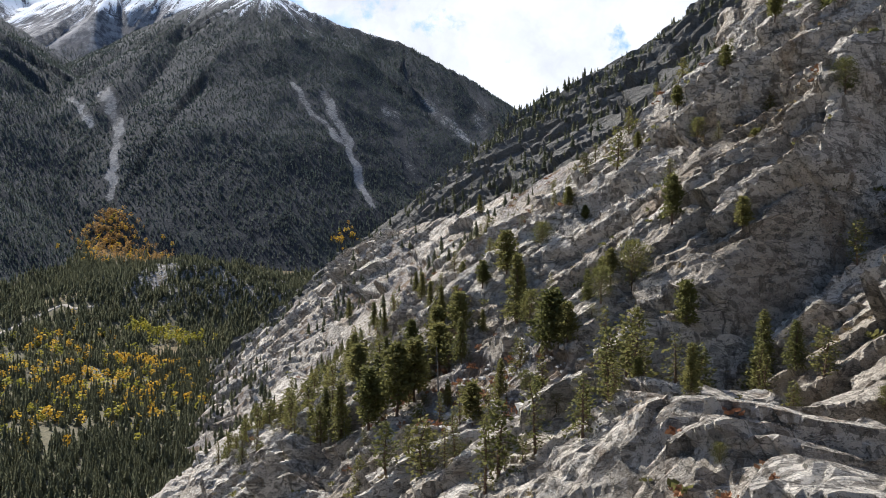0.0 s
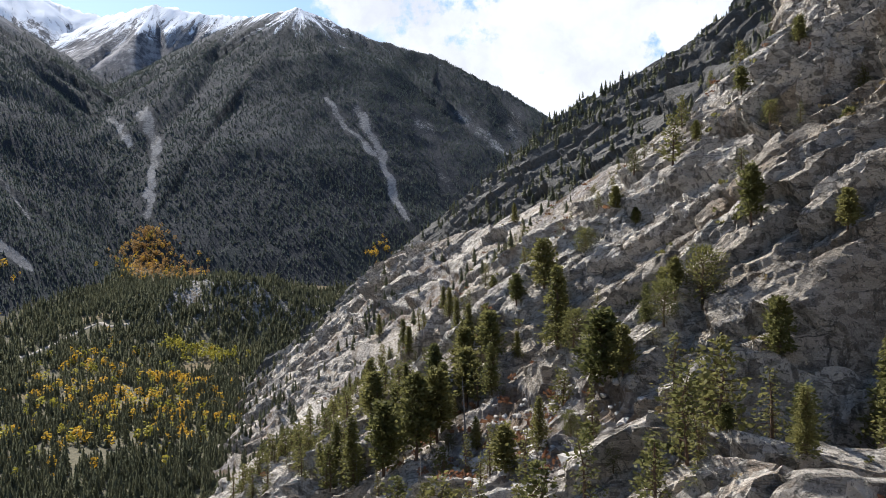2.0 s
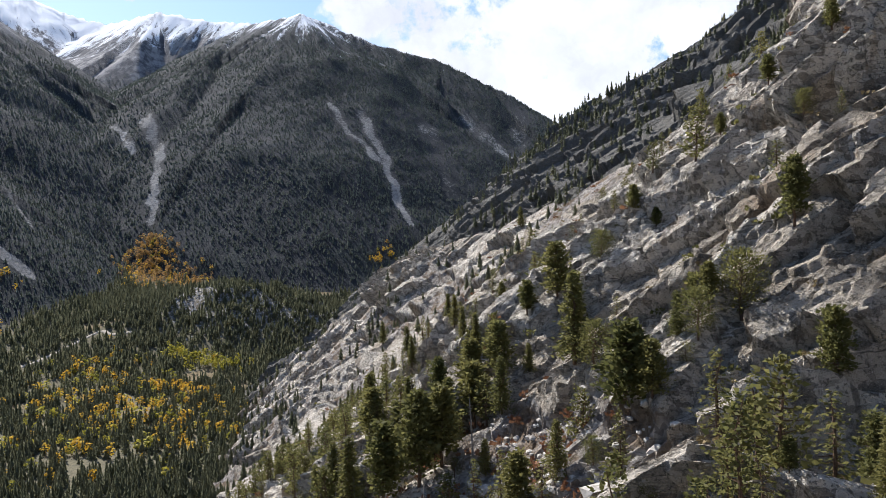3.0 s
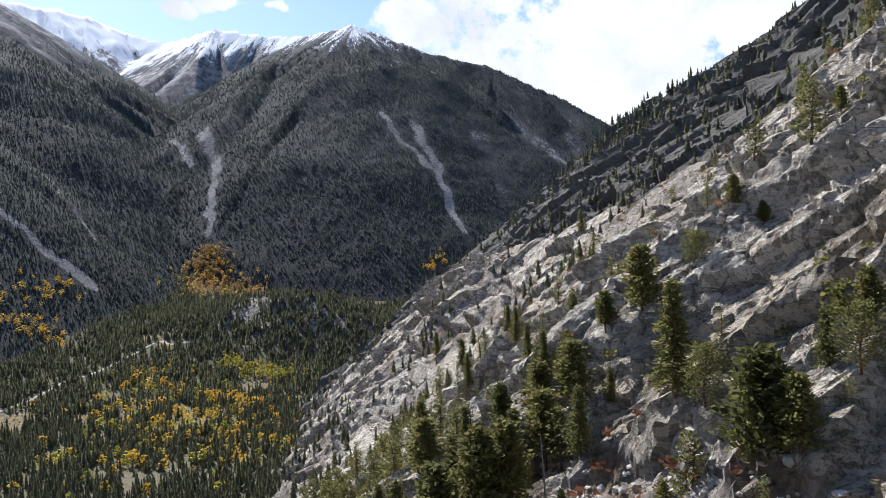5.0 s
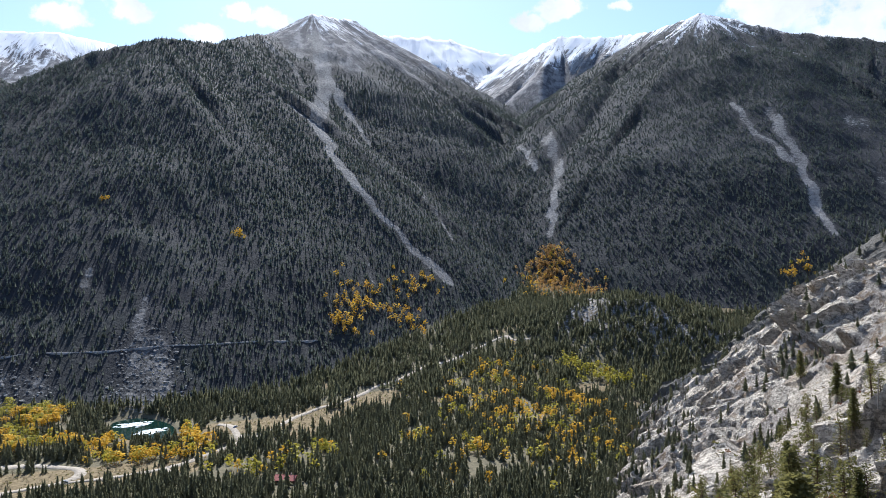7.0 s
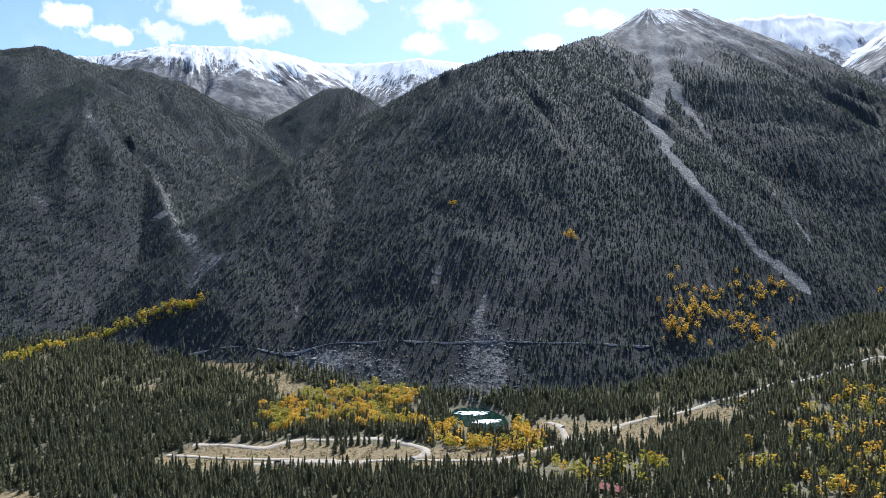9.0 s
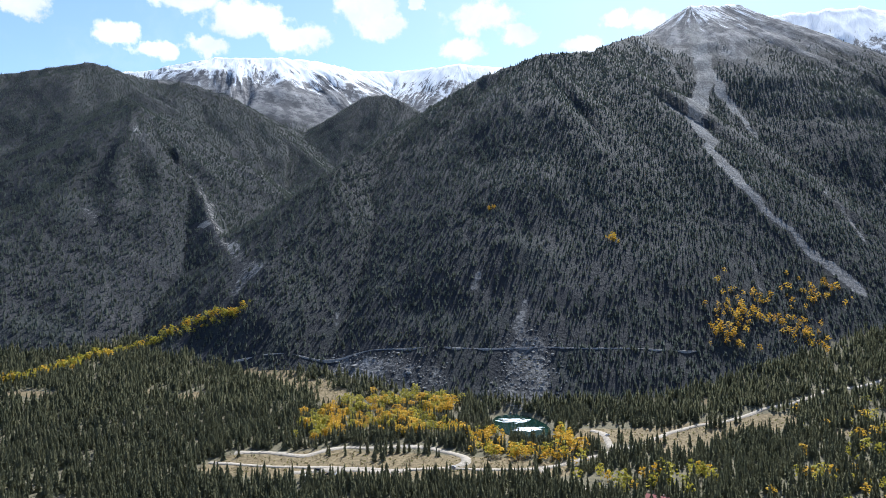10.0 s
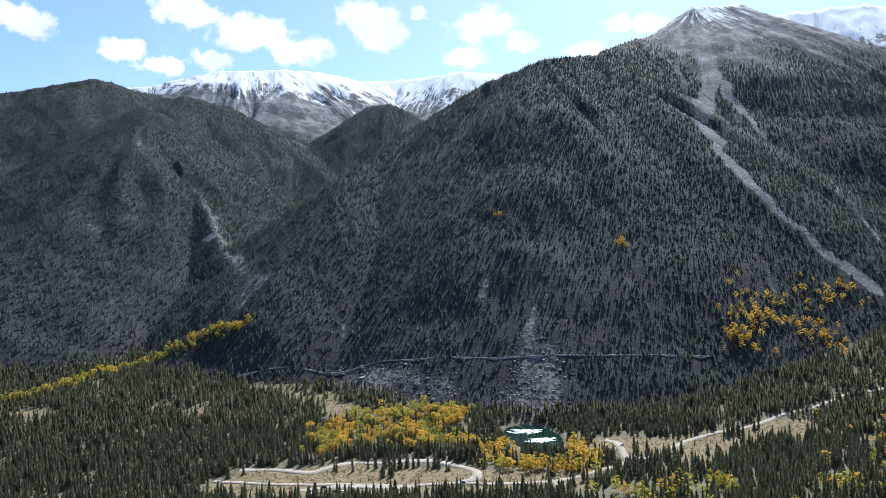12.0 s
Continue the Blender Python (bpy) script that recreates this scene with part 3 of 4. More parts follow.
for i, name in enumerate(["ground", *RIDGES, "hillside_rest"]):
    f = quads[(face_who == i) & ~under]
    v, f, fl = compact(GV, f, fields)
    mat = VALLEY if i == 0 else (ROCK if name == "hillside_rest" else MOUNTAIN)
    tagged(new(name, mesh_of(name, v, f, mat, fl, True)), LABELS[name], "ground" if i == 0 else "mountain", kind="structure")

LOG_R = np.log(rad[3:])


def on_sheet(x, y):
    """Height of the ground sheet itself, its land form and its flow at places within the fine part."""
    a = np.degrees(np.arctan2(CX - x, y - CY))
    i = np.clip((a + 40) / 0.17, 0, len(np.arange(-40, 106, 0.17)) - 2)
    r = np.log(np.hypot(x - CX, y - CY))
    j = np.clip((r - LOG_R[0]) / (LOG_R[1] - LOG_R[0]), 0, len(LOG_R) - 2) + 3
    i0, j0 = i.astype(int), j.astype(int)
    fi, fj = i - i0, j - j0
    z = (GZ[i0, j0] * (1 - fj) + GZ[i0, j0 + 1] * fj) * (1 - fi) + (GZ[i0 + 1, j0] * (1 - fj) + GZ[i0 + 1, j0 + 1] * fj) * fi
    return z, WHO[i0, j0], GALONG[i0, j0], GDOWN[i0, j0]


# ---- the near rocky hillside ----
ys = [-34.0]
while ys[-1] < 945:
    ys.append(ys[-1] + (0.55 if ys[-1] < 60 else 0.42 + 0.0046 * max(0, ys[-1] - 150)))
qs = np.concatenate((np.arange(-14, 72, 1.6), np.arange(72, 178, 0.53), np.arange(178, 215, 0.9), np.arange(215, 402, 2.2)))
HY, HQ = np.meshgrid(np.array(ys), qs, indexing="ij")
HP, HLOOSE, HTONE = hill_point(HY, HQ)
tagged(new("rocky_hillside", mesh_of("rocky_hillside", HP, sheet_faces(*HY.shape), ROCK, {"loose": HLOOSE, "tone": HTONE, "dark": shaded_slope(HY, HQ)})), "steep pale granite hillside of broken slabs and ledges", "hillside", kind="structure")


# ---- forest of uncountable trees ----
def whorl_tree(tiers, arms, rng, droop=0.25, spread=0.30):
    """A conifer one metre high: tiers of drooping boughs round a thin stem. Triangles only."""
    v, f = [], []
    for k in range(tiers):
        h = 0.10 + 0.82 * k / tiers
        r = spread * (1 - 0.86 * k / tiers) * (0.8 + 0.4 * rng.random())
        top = min(1.0, h + (1.2 if tiers > 3 else 1.5) / tiers)
        for a in range(arms):
            t = 2 * math.pi * (a + 0.5 * (k % 2) + 0.5 * rng.random()) / arms
            w = 1.25 * math.pi / arms
            rr = r * (0.7 + 0.6 * rng.random())
            i = len(v)
            v += [(0, 0, top), (rr * math.cos(t - w), rr * math.sin(t - w), h - droop * rr * rng.random()), (rr * math.cos(t + w), rr * math.sin(t + w), h - droop * rr * rng.random())]
            f.append((i, i + 1, i + 2))
    return np.array(v), np.array(f)


def scatter(name, templates, pos, size, wide, mat, label, category, rng):
    """Joins copies of small plants into one mesh."""
    vs, fs, ts, base = [], [], [], 0
    pick = rng.integers(0, len(templates), len(pos))
    for k, (tv, tf) in enumerate(templates):
        idx = np.nonzero(pick == k)[0]
        if not len(idx):
            continue
        a = rng.random(len(idx)) * 2 * np.pi
        ca, sa = np.cos(a)[:, None], np.sin(a)[:, None]
        sx = (size[idx] * wide[idx])[:, None]
        x = (tv[:, 0] * ca - tv[:, 1] * sa) * sx + pos[idx, 0:1]
        y = (tv[:, 0] * sa + tv[:, 1] * ca) * sx + pos[idx, 1:2]
        z = tv[:, 2] * size[idx][:, None] + pos[idx, 2:3]
        vs.append(np.stack((x, y, z), -1).reshape(-1, 3))
        fs.append((tf[None] + (np.arange(len(idx)) * len(tv))[:, None, None]).reshape(-1, tf.shape[1]) + base)
        ts.append(np.repeat(rng.random(len(idx)), len(tv)))
        base += len(idx) * len(tv)
    me = mesh_of(name, np.concatenate(vs), np.concatenate(fs), mat, {"tint": np.concatenate(ts)})
    return tagged(new(name, me), label, category, kind="stuff")


rng = np.random.default_rng(7)
# trees over the mountains
N = 1000000
mx, my = rng.uniform(-3300, 450, N), rng.uniform(-700, 2600, N)
dist = np.hypot(mx, my - 60)
ang = np.degrees(np.arctan2(-mx, my - 60))
keep = (ang > -36) & (ang < 103) & (dist < 3100) & (rng.random(N) < np.clip(1400 / dist, 0, 1) ** 0.7)
mx, my = mx[keep], my[keep]
mz, mw, ma, md = on_sheet(mx, my)
wood = 0.85 + 0.5 * fbm(ma / 60, md / 240, 3, 77) - 1.6 * scree_share(mx, my) - 1.1 * talus_share(mx, my) - 1.3 * smooth(700, 1000, mz + BARE[mw])
away = np.hypot(mx, my - 60)
rise = on_sheet(mx + 12 * mx / away, my + 12 * (my - 60) / away)[0] - mz
lee = smooth(2.0, -3.0, rise)  # the far sides of the ridges are thinly wooded
keep = (mw > 0) & (mw < len(RIDGES)) & (rng.random(len(mx)) < wood * (1 - 0.8 * lee))
mp = np.stack((mx, my, mz - 0.6), -1)[keep][:125000]
small = [whorl_tree(2, 3, random.Random(s), 0.3, 0.19) for s in range(8)]
scatter("mountain_forest", small, mp, rng.uniform(3.2, 8.5, len(mp)), rng.uniform(0.9, 1.45, len(mp)), FAR_NEEDLES, "dark conifer forest covering the mountain slopes", "forest", rng)

# ways through the valley: plan points, width
ROADS = {
    "valley_road": ([(-606, 138), (-582, 171), (-541, 222), (-505, 299), (-486, 325), (-476, 366), (-480, 400), (-487, 447), (-496, 485), (-517, 535), (-517, 600), (-524, 657), (-515, 690), (-517, 745), (-505, 784), (-497, 849), (-487, 884), (-469, 876), (-440, 890)], 4.8),
    "parking_loop": ([(-622, 160), (-612, 186), (-592, 208), (-595, 225), (-598, 248), (-586, 272), (-577, 300), (-562, 315), (-539, 326), (-522, 326), (-508, 316), (-505, 299)], 6.5),
    "parking_spur": ([(-542, 192), (-536, 221), (-521, 250), (-513, 275)], 7.0),
    "lakeside_track": ([(-487, 447), (-496, 449), (-521, 463), (-545, 474), (-556, 468)], 6.5),
    "side_track": ([(-476, 366), (-455, 361), (-427, 364), (-405, 372)], 3.6),
}
# aspen groves: plan points, half-widths, number of trees, share of gold
GROVES = [
    ([(-640, 228), (-690, 262), (-728, 300), (-735, 355), (-700, 392), (-665, 350), (-650, 295), (-612, 330)], [18, 26, 26, 24, 12, 26, 26, 18], 290, 0.42),
    ([(-612, 345), (-585, 385), (-549, 352), (-512, 362), (-503, 386), (-478, 402), (-560, 436)], [14, 14, 12, 12, 12, 12, 10], 190, 0.62),
    ([(-430, 380), (-395, 420), (-400, 470)], [16, 20, 14], 55, 0.15),
    ([(-375, 835), (-320, 815), (-283, 808)], [12, 20, 12], 110, 0.05),
    ([(-345, 735), (-285, 718)], [9, 9], 40, 1.0),
    ([(-430, 820), (-420, 730), (-370, 640), (-300, 520), (-215, 560), (-330, 700)], [46, 60, 74, 70, 56, 54], 330, 0.5),
    ([(-645, 724), (-689, 815), (-640, 850), (-600, 840)], [16, 40, 40, 30], 120, 1.0),
    ([(-667, 963), (-690, 900)], [25, 25], 30, 1.0),
    ([(-614, 1282), (-596, 1228), (-552, 1180), (-505, 1182)], [12, 42, 58, 36], 380, 0.97),
    ([(-900, -70), (-939, -24), (-997, 23), (-1048, 80), (-1040, 144), (-1024, 195), (-1000, 225)], [10, 10, 11, 12, 13, 12, 9], 300, 0.25),
    ([(-848, 724), (-835, 735)], [8, 8], 12, 1.0),
    ([(-1009, 605), (-1000, 612)], [5, 5], 6, 0.7),
    ([(-200, 1290), (-170, 1330)], [14, 14], 24, 0.9),
]


def on_road(x, y, grow=1.0):
    return np.max([near_line(x, y, pts, [width * 0.5 * grow] * len(pts)) for pts, width in ROADS.values()], axis=0) > 0.3


def grove_share(x, y):
    return np.max([near_line(x, y, pts, widths) for pts, widths, count, gold in GROVES[:5] + GROVES[6:10]], axis=0)


# trees over the valley floor
N = 130000
vx, vy = rng.uniform(-1150, 40, N), rng.uniform(-150, 1400, N)
vz, vw, va, vdn = on_sheet(vx, vy)
wood = 0.82 + 0.55 * fbm(vx / 60, vy / 60, 3, 87) - 1.0 * open_share(vx, vy) - 0.62 * grove_share(vx, vy) - 0.3 * near_line(vx, vy, GROVES[5][0], GROVES[5][1]) - 9 * on_road(vx, vy, 2.4)
wet = smooth(1.15, 1.05, np.hypot(((vx - LAKE[0]) * 0.95 - (vy - LAKE[1]) * 0.30) / 58, ((vx - LAKE[0]) * 0.30 + (vy - LAKE[1]) * 0.95) / 27))
vang = np.degrees(np.arctan2(-vx, vy - 60))
keep = (vw == 0) & (rng.random(N) < wood) & (wet < 0.3) & (vang > -30) & (vang < 102)
vp = np.stack((vx, vy, vz - 0.3), -1)[keep]
vd = np.hypot(vp[:, 0], vp[:, 1] - 60)
firs = [whorl_tree(7, 4, random.Random(40 + s), 0.45, 0.19) for s in range(8)]
plain_firs = [whorl_tree(4, 3, random.Random(60 + s), 0.3, 0.20) for s in range(8)]
for name, lot, mask in (("valley_forest", firs, vd < 760), ("upper_valley_forest", plain_firs, vd >= 760)):
    q = vp[mask]
    scatter(name, lot, q, rng.uniform(5.5, 15.0, len(q)), rng.uniform(0.75, 1.3, len(q)), DARK_NEEDLES, "dense green conifer forest on the valley floor", "forest", rng)


# ---- trees with trunk and crown ----
def tri_fan(v, f, c, d, r, rnd, slim=(0.45, 0.8)):
    """One small spray of needles or leaves: a bent triangle pair round c, pointing along d."""
    side = Vector((rnd.uniform(-1, 1), rnd.uniform(-1, 1), rnd.uniform(-1, 1))).cross(d)
    if side.length < 1e-4:
        side = Vector((1, 0, 0))
    side.normalize()
    i = len(v)
    w = r * rnd.uniform(*slim)
    v += [c - d * r * 0.5, c + side * w, c + d * r, c - side * w]
    f += [(i, i + 1, i + 2), (i, i + 2, i + 3)]


def stem(v, f, pts, radii, sides=6):
    for k, (p, r) in enumerate(zip(pts, radii)):
        for s in range(sides):
            a = 2 * math.pi * s / sides
            v.append(Vector((p[0] + r * math.cos(a), p[1] + r * math.sin(a), p[2])))
    base = len(v) - sides * len(pts)
    for k in range(len(pts) - 1):
        for s in range(sides):
            a, b = base + k * sides + s, base + k * sides + (s + 1) % sides
            f += [(a, b, b + sides), (a, b + sides, a + sides)]


def tree_template(name, kind, seed, boughs, sprays, leaf, bark, bare=0.12, wide=0.26, label="", category="tree"):
    """A tree one metre high, at the origin: an Empty with a trunk and a crown."""
    rnd = random.Random(seed)
    tv, tf, cv, cf = [], [], [], []
    bend = [(rnd.uniform(-0.03, 0.03) * k, rnd.uniform(-0.03, 0.03) * k, h) for k, h in enumerate((-0.06, 0.3, 0.62, 0.93))]
    bend[0] = (0, 0, -0.06)
    thick = 0.022
    stem(tv, tf, bend, [thick * 1.15, thick * 0.8, thick * 0.5, thick * 0.15])
    for k in range(boughs):
        t = bare + (0.98 - bare) * ((k + rnd.random() * 0.6) / boughs) ** (0.9 if kind == "fir" else 0.8)
        az = k * 2.39996 + rnd.uniform(-0.5, 0.5)
        s = (t - bare) / (1 - bare)
        if kind == "fir":
            length = wide * (1 - s) ** 0.85 * rnd.uniform(0.45, 1.25) + 0.02
            lift = -0.25
        elif kind == "pine":
            length = wide * (0.35 + 0.65 * math.sin(math.pi * min(1, 0.25 + 0.78 * s))) * rnd.uniform(0.55, 1.2)
            lift = rnd.uniform(-0.15, 0.45)
        else:
            length = wide * math.sqrt(max(0.05, 1 - (2 * s - 0.8) ** 2 * 0.75)) * rnd.uniform(0.6, 1.1)
            lift = 0.25 + 0.5 * s
        d = Vector((math.cos(az), math.sin(az), lift)).normalized()
        q = Vector((0, 0, t))
        if s < 0.8:
            i = len(tv)
            tv += [q + Vector((0, 0, 0.008)), q - Vector((0, 0, 0.008)), q + d * length * 0.85]
            tf.append((i, i + 1, i + 2))
        n = max(2, int(sprays * (0.35 + length / wide)))
        for j in range(n):
            along = rnd.uniform(0.25, 1.0)
            spread = 0.10 * length + 0.02
            c = q + d * length * along + Vector((rnd.gauss(0, spread), rnd.gauss(0, spread), rnd.gauss(0, spread * 0.7)))
            r = rnd.uniform(0.024, 0.044)
            out = (d + Vector((rnd.uniform(-0.8, 0.8), rnd.uniform(-0.8, 0.8), rnd.uniform(-0.4, 0.7)))).normalized()
            tri_fan(cv, cf, c, out, r * (1.25 if kind == "pine" else 1.0), rnd, (0.32, 0.55) if kind == "pine" else (0.24, 0.44))
    thing = tagged(new(name), label, category)
    for part_name, v, f, mat in (("trunk", tv, tf, bark), ("crown", cv, cf, leaf)):
        ob = new(part_name, mesh_of(part_name, [tuple(x) for x in v], f, mat))
        ob.parent = thing
    return thing


def stand(x, y, z, height, wide=1.0, turn=0.0, tilt=0.0):
    return pose(x, y, z, tilt, 0, turn) @ Matrix.Diagonal((height * wide, height * wide, height, 1))


def place_first(thing, first, m, group):
    """The template itself takes the first place; later places are copies."""
    if first:
        thing.matrix_basis = m
        return tagged(thing, group=group)
    twin = copy_thing(thing, m)
    twin.matrix_basis = m
    return tagged(twin, group=group)


def ground_at(x, y):
    z, who = land(np.array([float(x)]), np.array([float(y)]))
    return float(z[0])


PALE_BARK = plain_material("aspen_bark", (0.38, 0.36, 0.30), (0.62, 0.60, 0.53), 5.0)
GREY_WOOD = plain_material("dead_grey_wood", (0.16, 0.14, 0.12), (0.32, 0.29, 0.25), 6.0)
RUST = leaf_material("rusty_scrub_leaves", (0.17, 0.080, 0.045), (0.32, 0.17, 0.09), 0.2)
TAN = leaf_material("dry_tan_scrub", (0.18, 0.13, 0.06), (0.36, 0.29, 0.16), 0.15)

PINES = [tree_template("pine_tree", "pine", 100 + s, 80, 26, NEEDLES, BARK, 0.10 + 0.05 * s, 0.27 - 0.02 * s, "green pine with an open crown rooted among rocks") for s in range(4)]
FIRS = [tree_template("fir_tree", "fir", 200 + s, 115, 22, NEEDLES, BARK, 0.05, 0.18 + 0.025 * s, "dense conical green fir on the rocky slope") for s in range(3)]
BUSHES = [tree_template("juniper_tree", "bush", 300 + s, 72, 26, NEEDLES, BARK, 0.05, 0.44, "low rounded juniper among granite blocks") for s in range(3)]
SMALL_BUSHES = [tree_template("juniper_tree", "bush", 340 + s, 36, 14, NEEDLES, BARK, 0.05, 0.44, "low rounded juniper among granite blocks") for s in range(4)]
SMALL_PINES = [tree_template("slope_pine", "pine" if s % 2 else "fir", 400 + s, 44, 10, NEEDLES, BARK, 0.06, 0.24, "small dark conifer on the rocky slope") for s in range(5)]

# trees that stand out on the near hillside: way along it, height on it, tree height
MARKED_PINES = [(157.3, 136.5, 10.0), (111.9, 128.0, 11.4), (121.0, 138.0, 8.4), (116.1, 148.5, 8.5), (140.5, 165.0, 9.6), (128.7, 165.0, 6.9), (106.7, 151.0, 5.4), (266.5, 176.5, 17.0), (101.1, 138.5, 7.5), (85.7, 129.0, 3.0), (158.0, 132.5, 6.4), (146.1, 118.0, 11.2), (156.6, 108.0, 9.6), (135.6, 110.0, 14.7), (137.7, 105.5, 13.7), (113.7, 116.5, 7.8), (109.1, 130.0, 6.6), (155.9, 150.5, 3.6), (159.4, 150.5, 5.3), (166.4, 175.0, 6.1), (160.1, 182.5, 5.3), (160.1, 164.5, 4.2), (137.7, 113.0, 12.7), (152.4, 117.5, 7.2), (118.9, 179.0, 5.8), (137.7, 187.5, 6.6), (155.2, 190.5, 6.2), (115.4, 139.0, 5.5), (149.6, 124.5, 9.0), (152.4, 121.0, 8.7)]
MARKED_FIRS = [(130.7, 130.0, 12.6), (87.8, 132.0, 7.2), (113.3, 121.0, 6.7), (160.1, 124.5, 8.1), (198.6, 124.5, 7.7), (138.4, 121.5, 8.6), (146.8, 115.0, 10.8), (144.7, 101.5, 12.6), (132.1, 116.0, 5.2), (193.0, 105.0, 9.6), (346.0, 98.5, 11.8), (438.0, 89.0, 13.5), (209.8, 113.5, 7.5), (147.5, 127.0, 4.9), (418.0, 154.5, 11.1), (151.0, 108.5, 11.2), (151.7, 100.5, 9.2), (154.5, 97.0, 8.4), (157.3, 113.5, 6.4), (93.0, 139.0, 9.8), (86.7, 140.0, 6.2), (80.8, 130.5, 6.0), (114.4, 135.5, 5.4), (163.6, 108.0, 11.2), (148.9, 133.5, 9.9), (167.8, 125.0, 6.8), (168.5, 131.0, 7.1), (212.6, 123.5, 6.1)]
MARKED_BUSHES = [(113.7, 140.0, 7.7), (97.9, 131.5, 4.0), (94.1, 123.0, 3.3), (111.6, 123.5, 3.5), (157.3, 143.5, 5.3), (148.2, 168.5, 4.3), (63.6, 125.5, 2.1), (112.3, 171.0, 5.4), (72.7, 138.5, 2.5), (124.2, 130.0, 6.4), (111.6, 136.0, 5.6)]
used = set()


def hill_places(y, q):
    return hill_point(np.asarray(y, float), np.asarray(q, float))[0]


def plant(templates, k, m, group):
    t = templates[k % len(templates)]
    first = t.name not in used
    used.add(t.name)
    return place_first(t, first, m, group)


spin = random.Random(5)
for lot, marked in ((PINES, MARKED_PINES), (FIRS, MARKED_FIRS), (BUSHES, MARKED_BUSHES)):
    spots = hill_places([m[0] for m in marked], [m[1] for m in marked])
    for k, ((y, q, tall), p) in enumerate(zip(marked, spots)):
        plant(lot, k, stand(p[0], p[1], p[2] - 0.2, tall, spin.uniform(0.9, 1.15), spin.uniform(0, 360)), "trees on the near hillside")

# more trees over the near hillside
N = 6000
hy, hq = rng.uniform(45, 345, N), rng.uniform(50, 215, N)
cover = 0.42 + 0.8 * fbm(hy / 26, hq / 22, 3, 131) - 0.28 * smooth(105, 190, hq) + 0.75 * smooth(122, 88, hq)
rib, hloose = hill_base(hy, hq)
keep = (rng.random(N) < cover * 0.34) & (rng.random(N) > 0.55 * hloose * smooth(100, 120, hq))
hy, hq = hy[keep], hq[keep]
brink = 144 - 0.35 * hy
low = (hq > brink) & (hq < brink + 28) & (hy > 78) & (hy < 270)
order = np.concatenate((np.nonzero(low)[0][:250], np.nonzero(~low & (hq > brink))[0][:250]))
hp = hill_places(hy[order], hq[order])
for k in range(len(hp)):
    p = hp[k]
    bush = spin.random() < 0.28
    tall = spin.uniform(1.6, 4.0) if bush else spin.uniform(3.0, 8.5) + (2.0 if k < 250 else 0)
    plant(SMALL_BUSHES if bush else SMALL_PINES, spin.randrange(9), stand(p[0], p[1], p[2] - 0.2, tall, spin.uniform(0.85, 1.2), spin.uniform(0, 360)), "trees on the near hillside")
# the hillside's farther part
N = 9000
fy, fq = rng.uniform(330, 900, N), rng.uniform(8, 330, N)
cover = 0.28 + 0.8 * fbm(fy / 45, fq / 40, 3, 137) + 0.45 * shaded_slope(fy, fq) + 0.5 * smooth(85, 30, fq) - 0.4 * near_line(fy, fq, [(560, 70), (560, 160)], [50, 45])
keep = rng.random(N) < cover * 0.5
fp = hill_places(fy[keep], fq[keep])
N = 420
sy, sq = rng.uniform(610, 760, N), rng.uniform(215, 300, N)
sp = hill_places(sy, sq)
tall = np.concatenate((rng.uniform(3.5, 9.5, len(fp)), rng.uniform(6, 12, len(sp))))
fp = np.concatenate((fp, sp))
scatter("hillside_conifers", firs, fp - np.array((0, 0, 0.4)), tall, rng.uniform(0.9, 1.5, len(fp)), DARK_NEEDLES, "dark conifers scattered over the far rocky slope", "trees", rng)


# ---- loose stones, scrub and dead trees on the hillside ----
def stone_template(seed):
    rnd = random.Random(seed)
    bm = bmesh.new()
    bmesh.ops.create_icosphere(bm, subdivisions=1, radius=0.5)
    for v in bm.verts:
        v.co = Vector((v.co.x * rnd.uniform(0.7, 1.3), v.co.y * rnd.uniform(0.7, 1.3), v.co.z * rnd.uniform(0.5, 0.95)))
    for cut in range(4):
        n = Vector((rnd.uniform(-1, 1), rnd.uniform(-1, 1), rnd.uniform(-0.3, 1))).normalized()
        for v in bm.verts:
            over = v.co.dot(n) - 0.33
            if over > 0:
                v.co -= n * over
    v = np.array([tuple(x.co) for x in bm.verts])
    f = np.array([[x.index for x in t.verts] for t in bm.faces])
    bm.free()
    return v, f


STONE = plain_material("loose_granite", (0.24, 0.215, 0.18), (0.56, 0.52, 0.455), 0.9, 0.9, 0.5)
N = 16000
by, bq = rng.uniform(45, 330, N), rng.uniform(60, 150, N)
rib, bl = hill_base(by, bq)
keep = rng.random(N) < (bl - 0.15) * 1.1
bp = hill_places(by[keep], bq[keep])
scatter("scree_stones", [stone_template(s) for s in range(10)], bp, rng.lognormal(-0.25, 0.5, len(bp)), rng.uniform(0.9, 1.5, len(bp)), STONE, "pale angular granite blocks lying as scree", "stones", rng)


def tuft(seed, n=16):
    rnd = random.Random(seed)
    v, f = [], []
    for k in range(n):
        a, r = rnd.uniform(0, 6.28), rnd.uniform(0, 0.45)
        c = Vector((r * math.cos(a), r * math.sin(a), rnd.uniform(0.1, 0.6)))
        tri_fan(v, f, c, Vector((math.cos(a) * 0.6, math.sin(a) * 0.6, 1)).normalized(), rnd.uniform(0.15, 0.3), rnd)
    return np.array([tuple(x) for x in v]), np.array(f)


